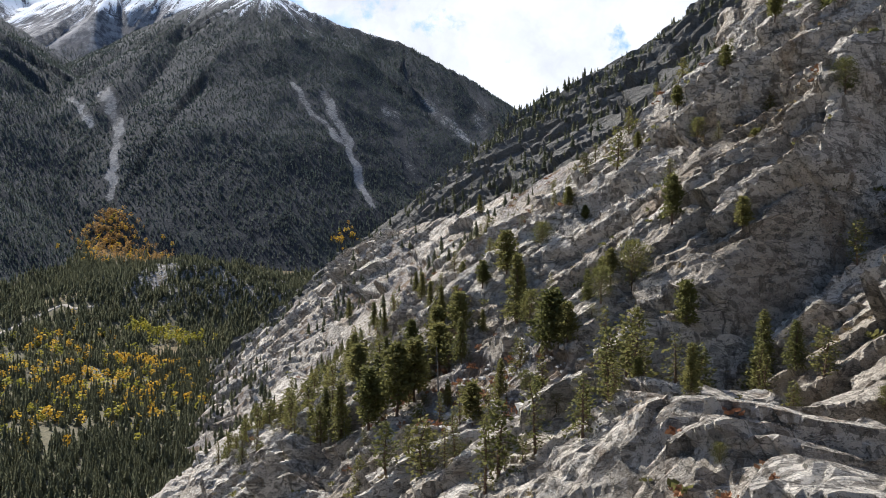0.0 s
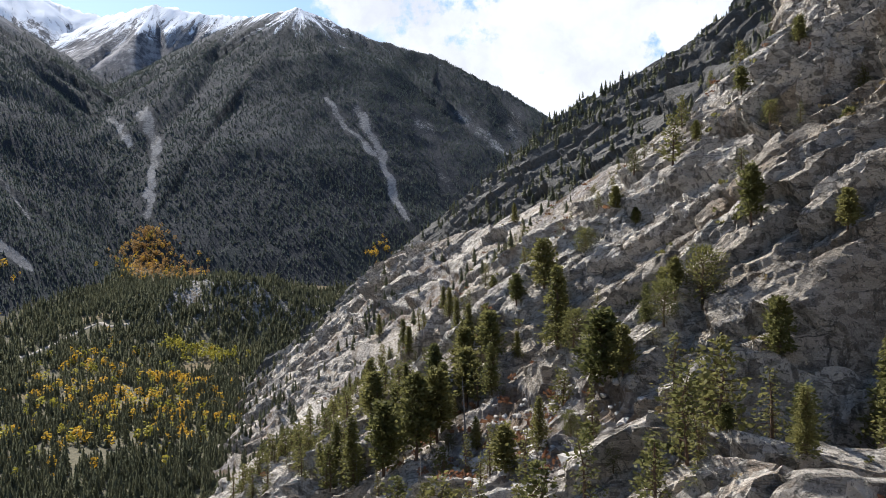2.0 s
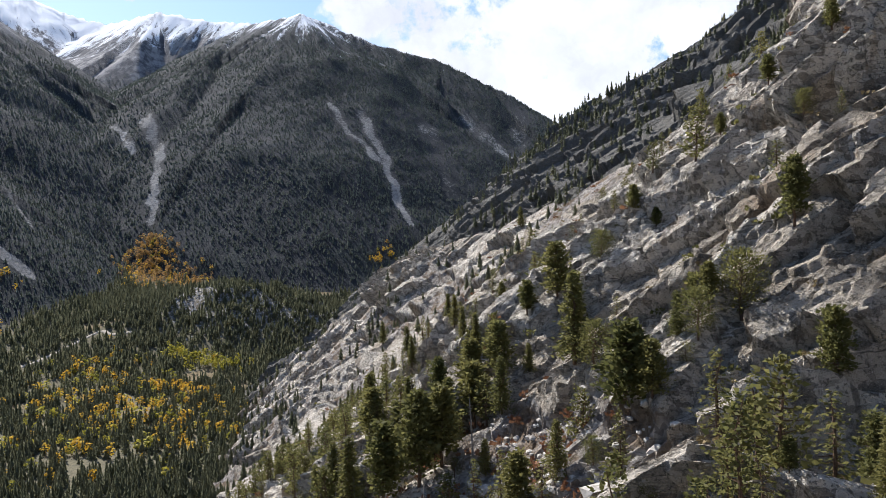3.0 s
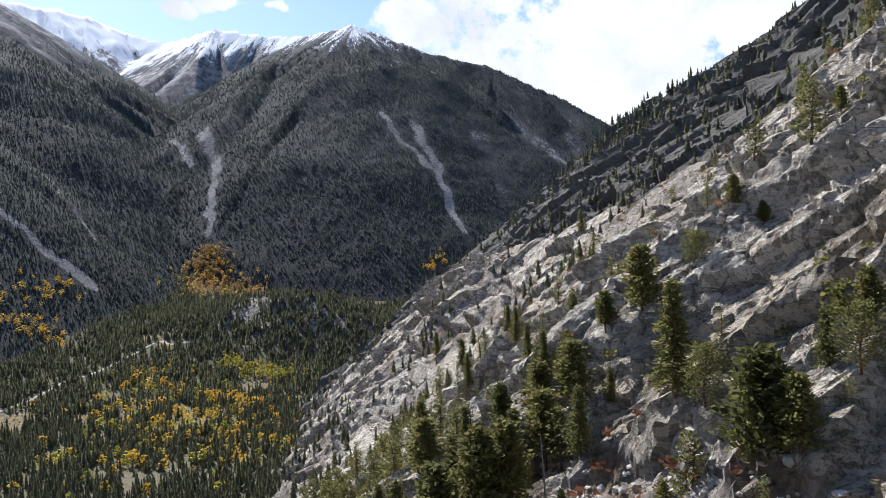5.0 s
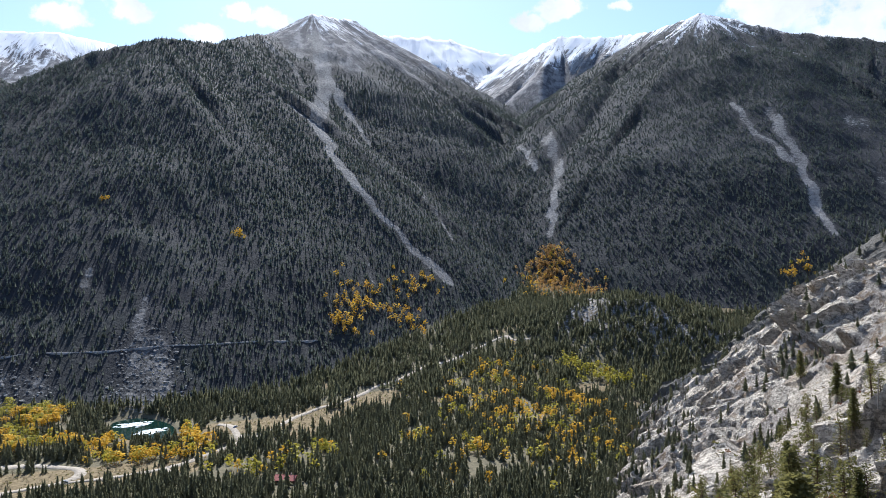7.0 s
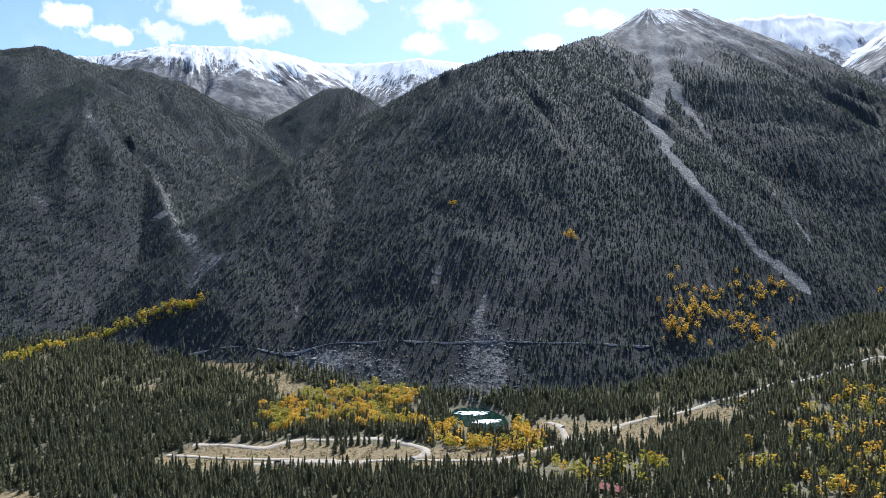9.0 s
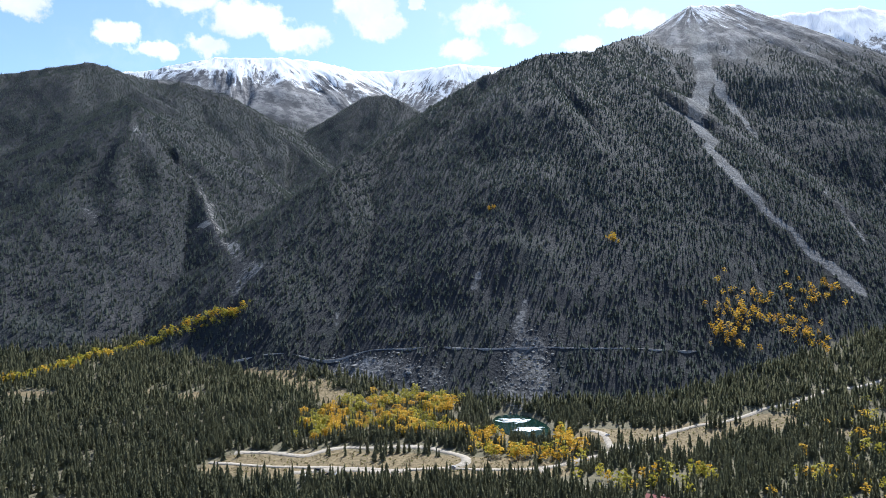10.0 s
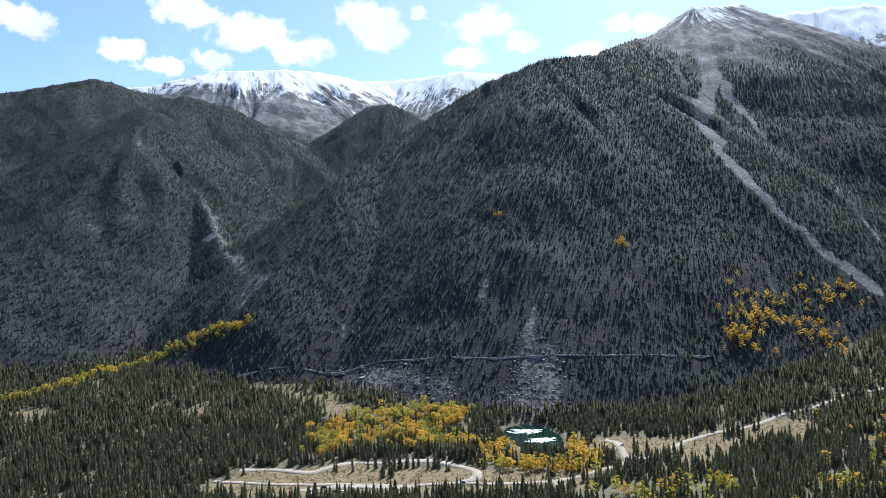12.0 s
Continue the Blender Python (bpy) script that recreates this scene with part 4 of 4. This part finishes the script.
tufts = [tuft(s) for s in range(6)]
N = 9000
ty, tq = rng.uniform(50, 420, N), rng.uniform(60, 190, N)
near_rust = np.maximum(near_line(ty, tq, [(112, 116), (130, 119), (150, 114)], [7, 8, 7]), smooth(0.25, 0.6, fbm(ty / 18, tq / 12, 2, 151)) * 0.4)
keep = rng.random(N) < near_rust * 0.6
tp = hill_places(ty[keep], tq[keep])
scatter("rusty_scrub", tufts, tp, rng.uniform(0.8, 2.2, len(tp)), rng.uniform(1.0, 1.8, len(tp)), RUST, "rust-red autumn scrub between the rocks", "shrubs", rng)
N = 4200
ty, tq = rng.uniform(45, 420, N), rng.uniform(60, 200, N)
keep = rng.random(N) < smooth(-0.1, 0.6, fbm(ty / 24, tq / 20, 2, 161))
tp = hill_places(ty[keep], tq[keep])
scatter("dry_grass_tufts", tufts, tp, rng.uniform(0.4, 1.2, len(tp)), rng.uniform(1.0, 1.6, len(tp)), TAN, "dry tan grass and low scrub on ledges", "grass", rng)


N = 5200
ty, tq = rng.uniform(45, 420, N), rng.uniform(60, 215, N)
keep = rng.random(N) < smooth(0.0, 0.6, fbm(ty / 20, tq / 16, 2, 181)) * 0.8
tp = hill_places(ty[keep], tq[keep])
scatter("green_scrub", tufts, tp, rng.uniform(0.6, 1.9, len(tp)), rng.uniform(1.0, 1.8, len(tp)), NEEDLES, "low olive-green scrub in the rock clefts", "shrubs", rng)


def dead_tree(seed):
    rnd = random.Random(seed)
    v, f, bv, bf = [], [], [], []
    stem(v, f, [(0, 0, -0.05), (0.01, 0.01, 0.5), (0.03, 0.0, 1.0)], [0.018, 0.012, 0.003], 5)
    for k in range(16):
        t, a = rnd.uniform(0.25, 0.95), rnd.uniform(0, 6.28)
        q = Vector((0.02 * t, 0, t))
        d = Vector((math.cos(a), math.sin(a), rnd.uniform(-0.2, 0.5))) * 0.16 * (1.1 - t)
        i = len(bv)
        bv += [q + Vector((0, 0, 0.006)), q - Vector((0, 0, 0.006)), q + d]
        bf.append((i, i + 1, i + 2))
    thing = tagged(new("dead_tree"), "bare grey dead conifer standing on the slope", "dead tree")
    for part_name, vv, ff in (("trunk", v, f), ("branches", bv, bf)):
        ob = new(part_name, mesh_of(part_name, [tuple(x) for x in vv], ff, GREY_WOOD))
        ob.parent = thing
        if part_name == "branches":
            tagged(ob, kind="stuff")
    return thing


SNAGS = [dead_tree(s) for s in range(3)]
dy, dq = rng.uniform(120, 300, 46), rng.uniform(78, 118, 46)
for k, p in enumerate(hill_places(dy, dq)):
    plant(SNAGS, k, stand(p[0], p[1], p[2] - 0.2, spin.uniform(5, 10), 1, spin.uniform(0, 360), spin.uniform(-5, 5)), "dead trees on the near hillside")

# ---- aspens in the valley ----
def leaf_patch(v, f, c, out, r, rnd):
    """A small spray of leaves that faces outwards from its crown."""
    d = (out + Vector((rnd.gauss(0, 0.45), rnd.gauss(0, 0.45), rnd.gauss(0.1, 0.45)))).normalized()
    a = d.orthogonal().normalized()
    b = d.cross(a)
    t = rnd.uniform(0, 6.28)
    i = len(v)
    for k in range(4):
        w = r * rnd.uniform(0.6, 1.25)
        v.append(c + a * w * math.cos(t + k * 1.571) + b * w * math.sin(t + k * 1.571))
    f += [(i, i + 1, i + 2), (i, i + 2, i + 3)]


def lobed_crown(rnd, lobes, leaves, r):
    """A rounded crown one metre high, built of leafy lobes."""
    v, f = [], []
    for k in range(lobes):
        s = (k + rnd.uniform(0.2, 0.8)) / lobes
        z = 0.30 + 0.58 * s
        wide = 0.17 * math.sqrt(max(0.03, 1 - (1.7 * s - 0.7) ** 2))
        az = k * 2.4 + rnd.uniform(-0.4, 0.4)
        o = Vector((wide * math.cos(az), wide * math.sin(az), z))
        size = rnd.uniform(0.10, 0.155) * (1.15 - 0.4 * s)
        for j in range(leaves):
            d = Vector((rnd.gauss(0, 1), rnd.gauss(0, 1), rnd.gauss(0.25, 1))).normalized()
            leaf_patch(v, f, o + Vector((d.x, d.y, d.z * 0.85)) * size * rnd.uniform(0.75, 1.08), d, r * rnd.uniform(0.7, 1.3), rnd)
    return v, f


def aspen_template(seed, leaf, label):
    rnd = random.Random(seed)
    thing = tagged(new("aspen_tree"), label, "tree")
    tv, tf = [], []
    stem(tv, tf, [(0, 0, -0.06), (0.01, 0.0, 0.3), (-0.01, 0.02, 0.62), (0.0, 0.01, 0.88)], [0.018, 0.014, 0.009, 0.003])
    for k in range(7):
        az, z = k * 2.4, 0.28 + 0.07 * k
        i = len(tv)
        q = Vector((0, 0, z))
        tv += [q + Vector((0, 0, 0.008)), q - Vector((0, 0, 0.008)), q + Vector((0.15 * math.cos(az), 0.15 * math.sin(az), 0.13))]
        tf.append((i, i + 1, i + 2))
    cv, cf = lobed_crown(rnd, 11, 24, 0.034)
    for part_name, v, f, mat in (("trunk", tv, tf, PALE_BARK), ("crown", cv, cf, leaf)):
        ob = new(part_name, mesh_of(part_name, [tuple(x) for x in v], f, mat))
        ob.parent = thing
    return thing


ASPENS = {
    1: [aspen_template(500 + s, GOLD, "golden autumn aspen by the lake meadow") for s in range(4)],
    0: [aspen_template(520 + s, LIME, "yellow-green aspen by the lake meadow") for s in range(4)],
}


def leafy(seed):
    """A light broadleaf crown on a thin stem, one metre high."""
    v, f = lobed_crown(random.Random(seed), 6, 8, 0.062)
    i = len(v)
    v += [Vector((-0.012, 0, -0.03)), Vector((0.012, 0, -0.03)), Vector((0, 0, 0.6))]
    f.append((i, i + 1, i + 2))
    return np.array([tuple(x) for x in v]), np.array(f)


def grove_spots(pts, widths, count):
    """Random places along a grove's line."""
    legs = [math.dist(a, b) for a, b in zip(pts, pts[1:])]
    out = []
    for k in range(count):
        r = rng.random() * sum(legs)
        i = 0
        while r > legs[i] and i < len(legs) - 1:
            r -= legs[i]
            i += 1
        t = min(1.0, r / legs[i])
        w = widths[i] + t * (widths[i + 1] - widths[i])
        out.append((pts[i][0] + t * (pts[i + 1][0] - pts[i][0]) + rng.normal() * w * 0.6, pts[i][1] + t * (pts[i + 1][1] - pts[i][1]) + rng.normal() * w * 0.6))
    return np.array(out)


far_gold, far_lime, far_amber = [], [], []
for g, (pts, widths, count, gold) in enumerate(GROVES):
    spots = grove_spots(pts, widths, count)
    z, who = land(spots[:, 0], spots[:, 1])
    lake_d = np.hypot(((spots[:, 0] - LAKE[0]) * 0.95 - (spots[:, 1] - LAKE[1]) * 0.30) / 74, ((spots[:, 0] - LAKE[0]) * 0.30 + (spots[:, 1] - LAKE[1]) * 0.95) / 32)
    ok = ~on_road(spots[:, 0], spots[:, 1], 1.2) & (lake_d > 1)
    golden = rng.random(count) < gold
    for k in np.nonzero(ok)[0]:
        if g < 1:
            plant(ASPENS[int(golden[k])], int(k), stand(spots[k, 0], spots[k, 1], z[k] - 0.1, spin.uniform(6, 14), spin.uniform(1.3, 2.0), spin.uniform(0, 360)), "aspens round the meadow")
        else:
            (far_lime if not golden[k] else far_amber if g == 8 and rng.random() < 0.8 else far_gold).append((spots[k, 0], spots[k, 1], z[k] - 0.1))
crowns = [leafy(s) for s in range(8)]
for name, lot, mat, label in (("golden_aspen_woods", far_gold, GOLD, "golden aspens scattered among the conifers"), ("green_aspen_woods", far_lime, LIME, "yellow-green aspens at the foot of the slopes"), ("amber_aspen_woods", far_amber, AMBER, "amber-brown aspens on the fan below the gully")):
    lot = np.array(lot)
    scatter(name, crowns, lot, rng.uniform(6, 13, len(lot)), rng.uniform(1.0, 1.6, len(lot)), mat, label, "trees", rng)

# ---- lake, roads, rail grade ----
m, n = material("lake_water")
p = n.add("NewGeometry").outputs["Position"]
ripple = n.noise(p, 0.8, 4, 0.6)
finish(n, (0.006, 0.022, 0.018), 0.05, ripple, 0.12, 0.2, **{"IOR": 1.33, "Specular IOR Level": 0.5})
WATER = m
ring = [(LAKE[0] + 0.95 * a + 0.30 * b, LAKE[1] - 0.30 * a + 0.95 * b, 0.1) for a, b in ((57 * math.cos(t) * (1 + 0.06 * math.sin(3 * t + 1)), 26 * math.sin(t) * (1 + 0.08 * math.sin(2 * t))) for t in np.linspace(0, 2 * np.pi, 72, endpoint=False))]
tagged(new("lake", mesh_of("lake", [(LAKE[0], LAKE[1], 0.1), *ring], [(0, 1 + k, 1 + (k + 1) % 72) for k in range(72)], WATER)), "small dark green lake under the talus slope", "lake", kind="structure")


GLINT = plain_material("white_ruffled_water", (0.42, 0.48, 0.50), (0.80, 0.83, 0.85), 0.35, 0.5)
for a0, b0, ra, rb in ((-26, -3, 10, 14), (16, 5, 9, 12)):
    # glints on the water, painted as many thin white slivers
    verts, faces = [], []
    for k in range(70):
        a1, b1 = a0 + spin.gauss(0, ra * 0.5), b0 + spin.gauss(0, rb * 0.5)
        sa, sb, i = spin.uniform(0.5, 1.8), spin.uniform(1.5, 5.0), len(verts)
        for t in range(8):
            a, b = a1 + sa * math.cos(t * math.pi / 4), b1 + sb * math.sin(t * math.pi / 4)
            verts.append((LAKE[0] + 0.95 * a + 0.30 * b, LAKE[1] - 0.30 * a + 0.95 * b, 0.16 + 0.002 * k))
        faces += [(i, i + t, i + t + 1) for t in range(1, 7)]
    tagged(new("white_ripples", mesh_of("white_ripples", verts, faces, GLINT)), "white slivers painted as bright glints on the lake", "water", kind="structure")


def ribbon(name, pts, width, mat, label, lift=0.5, level=None):
    """A way laid on the land, with a rounded crown and sunken edges."""
    dense = []
    for k in range(len(pts) - 1):
        a, b, c, d = (Vector((*pts[min(max(k + o, 0), len(pts) - 1)][:2], 0)) for o in (-1, 0, 1, 2))
        steps = max(2, int((c - b).length / 4))
        for s in range(steps):
            t = s / steps
            dense.append(0.5 * (2 * b + (c - a) * t + (2 * a - 5 * b + 4 * c - d) * t * t + (3 * b - a - 3 * c + d) * t ** 3))
    verts = []
    for k, p in enumerate(dense):
        d = (dense[min(k + 1, len(dense) - 1)] - dense[max(k - 1, 0)]).normalized()
        side = Vector((-d.y, d.x, 0))
        w = width * 0.5 * (1 + 0.5 * noise.noise((p.x * 0.06, p.y * 0.06, 0)))
        for o, h in ((-1.25 - 1.2 * (level or 0), -1.2 - 4 * (level or 0)), (-1, 0.0), (0, 0.12), (1, 0.0), (1.25 + 1.2 * (level or 0), -1.2 - 4 * (level or 0))):
            verts.append((*(p + side * w * o)[:2], h))
    v = np.array(verts)
    base, who = land(v[:, 0], v[:, 1])
    if level is not None:
        base = np.full(len(v), 0.0)
        mid = land(v[2::5, 0], v[2::5, 1])[0]
        base = np.repeat(np.convolve(np.pad(mid, 5, mode="edge"), np.ones(11) / 11, "valid"), 5)
    v[:, 2] += base + lift
    return tagged(new(name, mesh_of(name, v, sheet_faces(len(dense), 5), mat, None, True)), label, "road", kind="structure")


GRAVEL = plain_material("pale_gravel", (0.23, 0.20, 0.16), (0.39, 0.345, 0.28), 0.4)
for name, (pts, width) in ROADS.items():
    ribbon(name, pts, width, GRAVEL, "pale dirt road through the valley trees")
RAIL = [(-925, 195), (-918, 224), (-903, 278), (-875, 334), (-842, 374), (-814, 406), (-784, 449), (-756, 487), (-735, 515), (-709, 549), (-691, 579), (-657, 640), (-640, 690)]
ribbon("rail_grade", RAIL, 2.6, plain_material("grey_ballast", (0.20, 0.19, 0.175), (0.36, 0.34, 0.31), 0.5), "old rail grade cut across the talus", 0.25, 1)


# ---- cabin and parked cars ----
def box(bm, lo, hi):
    r = bmesh.ops.create_cube(bm, size=1)
    for v in r["verts"]:
        v.co = Vector([l + (h - l) * (c + 0.5) for l, h, c in zip(lo, hi, v.co)])
    return r["verts"]


def part(name, bm, mat, parent, label=""):
    me = bpy.data.meshes.new(name)
    bm.to_mesh(me)
    bm.free()
    me.materials.append(mat)
    ob = new(name, me)
    ob.parent = parent
    return tagged(ob, label)


def cabin(x, y, turn):
    thing = tagged(new("cabin"), "wooden cabin with a faded red metal roof", "house")
    thing.matrix_basis = pose(x, y, ground_at(x, y), 0, 0, turn)
    log = plain_material("cabin_boards", (0.15, 0.10, 0.07), (0.25, 0.18, 0.12), 1.5)
    red = plain_material("faded_red_roof", (0.27, 0.085, 0.075), (0.38, 0.14, 0.12), 1.2, 0.6)
    dark = plain_material("cabin_glass", (0.03, 0.035, 0.04), (0.06, 0.07, 0.08), 1.0, 0.1)
    bm = bmesh.new()
    box(bm, (-7, -4, -0.5), (7, 4, 3))
    for sx in (-7, 7):
        a = [bm.verts.new(c) for c in ((sx, -4, 3), (sx, 4, 3), (sx, 0, 5.2))]
        bm.faces.new(a)
    part("wall", bm, log, thing)
    for s in (-1, 1):
        bm = bmesh.new()
        vs = [bm.verts.new(c) for c in ((-7.7, 0, 5.4), (7.7, 0, 5.4), (7.7, s * 4.8, 2.7), (-7.7, s * 4.8, 2.7), (-7.7, 0, 5.2), (7.7, 0, 5.2), (7.7, s * 4.8, 2.5), (-7.7, s * 4.8, 2.5))]
        for f in ((0, 1, 2, 3), (7, 6, 5, 4), (0, 4, 5, 1), (1, 5, 6, 2), (2, 6, 7, 3), (3, 7, 4, 0)):
            bm.faces.new([vs[i] for i in f])
        bmesh.ops.recalc_face_normals(bm, faces=bm.faces)
        part("roof", bm, red, thing, "faded red metal roof")
    for wx in (-4.5, -1.5, 4.2):
        bm = bmesh.new()
        box(bm, (wx - 0.6, -4.06, 1.0), (wx + 0.6, -3.96, 2.2))
        part("window", bm, dark, thing)
    bm = bmesh.new()
    box(bm, (1.0, -4.06, 0), (2.0, -3.96, 2.1))
    part("door", bm, red, thing)
    bm = bmesh.new()
    box(bm, (3, 0.6, 4.4), (3.8, 1.4, 6.3))
    part("chimney", bm, STONE, thing)


cabin(-371, 389, 28)


def car(paint):
    thing = tagged(new("car"), "parked car on the gravel lot", "car")
    glass = plain_material("car_glass", (0.02, 0.025, 0.03), (0.04, 0.05, 0.06), 1.0, 0.08)
    rubber = plain_material("tyre_rubber", (0.02, 0.02, 0.02), (0.035, 0.035, 0.035), 3.0, 0.8)
    bm = bmesh.new()
    box(bm, (-2.2, -0.9, 0.35), (2.2, 0.9, 1.0))
    top = box(bm, (-1.3, -0.8, 1.0), (1.5, 0.8, 1.62))
    for v in top:
        if v.co.z > 1.3:
            v.co.x *= 0.75
    bmesh.ops.bevel(bm, geom=list(bm.edges), offset=0.07, segments=1, affect="EDGES")
    part("body", bm, paint, thing)
    bm = bmesh.new()
    for s in (-1, 1):
        box(bm, (-1.0, s * 0.82 - 0.02, 1.1), (1.15, s * 0.82 + 0.02, 1.5))
    part("side_windows", bm, glass, thing)
    for x in (-1.35, 1.35):
        for s in (-1, 1):
            bm = bmesh.new()
            bmesh.ops.create_cone(bm, cap_ends=True, segments=14, radius1=0.34, radius2=0.34, depth=0.22, matrix=pose(x, s * 0.82, 0.34, 90))
            part("wheel", bm, rubber, thing)
    return thing


paints = [plain_material("car_paint_white", (0.7, 0.7, 0.7), (0.78, 0.78, 0.78), 0.5, 0.3, 0.0), plain_material("car_paint_dark", (0.03, 0.03, 0.04), (0.05, 0.05, 0.06), 0.5, 0.3, 0.0), plain_material("car_paint_silver", (0.35, 0.36, 0.38), (0.42, 0.43, 0.45), 0.5, 0.3, 0.0)]
cars = [car(c) for c in paints]
for k, (x, y, turn) in enumerate([(-528, 197, 20), (-526, 214, 75), (-526, 468, 100), (-523, 219, 80), (-539, 209, 78), (-502, 305, 40)]):
    m = pose(x, y, ground_at(x, y) + 0.55, 0, 0, turn)
    place_first(cars[k % 3], k < 3, m, "cars on the gravel lot")

# junipers and shrubs round the lot
MEADOW = [tree_template("meadow_juniper", "bush", 330 + s, 40, 8, DARK_NEEDLES, BARK, 0.04, 0.5, "dark rounded juniper on the dry meadow") for s in range(2)]
spots = grove_spots([(-590, 150), (-540, 225), (-500, 310), (-450, 380)], [30, 32, 30, 20], 190)
spots = np.concatenate((spots, grove_spots([(-890, 238), (-832, 275), (-770, 290)], [14, 20, 18], 55), grove_spots([(-515, 470), (-490, 640)], [22, 22], 40)))
spots = spots[~on_road(spots[:, 0], spots[:, 1], 1.3)]
mz, who = land(spots[:, 0], spots[:, 1])
for k, (x, y) in enumerate(spots):
    plant(MEADOW, k, stand(x, y, mz[k] - 0.1, spin.uniform(1.8, 5.0), spin.uniform(0.9, 1.4), spin.uniform(0, 360)), "junipers on the meadow")

# low scrub over the clearings
N = 26000
sx, sy = rng.uniform(-860, -400, N), rng.uniform(120, 680, N)
keep = (rng.random(N) < open_share(sx, sy) * 0.55) & ~on_road(sx, sy, 0.9)
sx, sy = sx[keep], sy[keep]
sz = on_sheet(sx, sy)[0]
sp = np.stack((sx, sy, sz - 0.1), -1)
dark = rng.random(len(sp)) < 0.4
scatter("meadow_sagebrush", tufts, sp[dark], rng.uniform(0.6, 1.7, dark.sum()), rng.uniform(1.1, 1.9, dark.sum()), NEEDLES, "low olive sagebrush on the dry meadow", "shrubs", rng)
scatter("meadow_grass", tufts, sp[~dark], rng.uniform(0.4, 1.2, (~dark).sum()), rng.uniform(1.2, 2.2, (~dark).sum()), TAN, "dry tan grass tufts on the meadow", "grass", rng)

# broken rock over the talus and the knoll
N = 52000
sx, sy = rng.uniform(-960, -130, N), rng.uniform(230, 1110, N)
t = 0.8 * talus_share(sx, sy) + 0.45 * smooth(1.2, 0.6, np.hypot((sx + 330) / 190, (sy - 985) / 120))
keep = rng.random(N) < t * 0.9
sx, sy = sx[keep], sy[keep]
sz, who = land(sx, sy)
scatter("talus_blocks", [stone_template(30 + s) for s in range(6)], np.stack((sx, sy, sz), -1), rng.lognormal(0.72, 0.42, len(sx)), rng.uniform(0.9, 1.4, len(sx)), plain_material("grey_talus", (0.14, 0.138, 0.130), (0.33, 0.32, 0.30), 0.5), "grey talus blocks below the rail grade", "stones", rng)
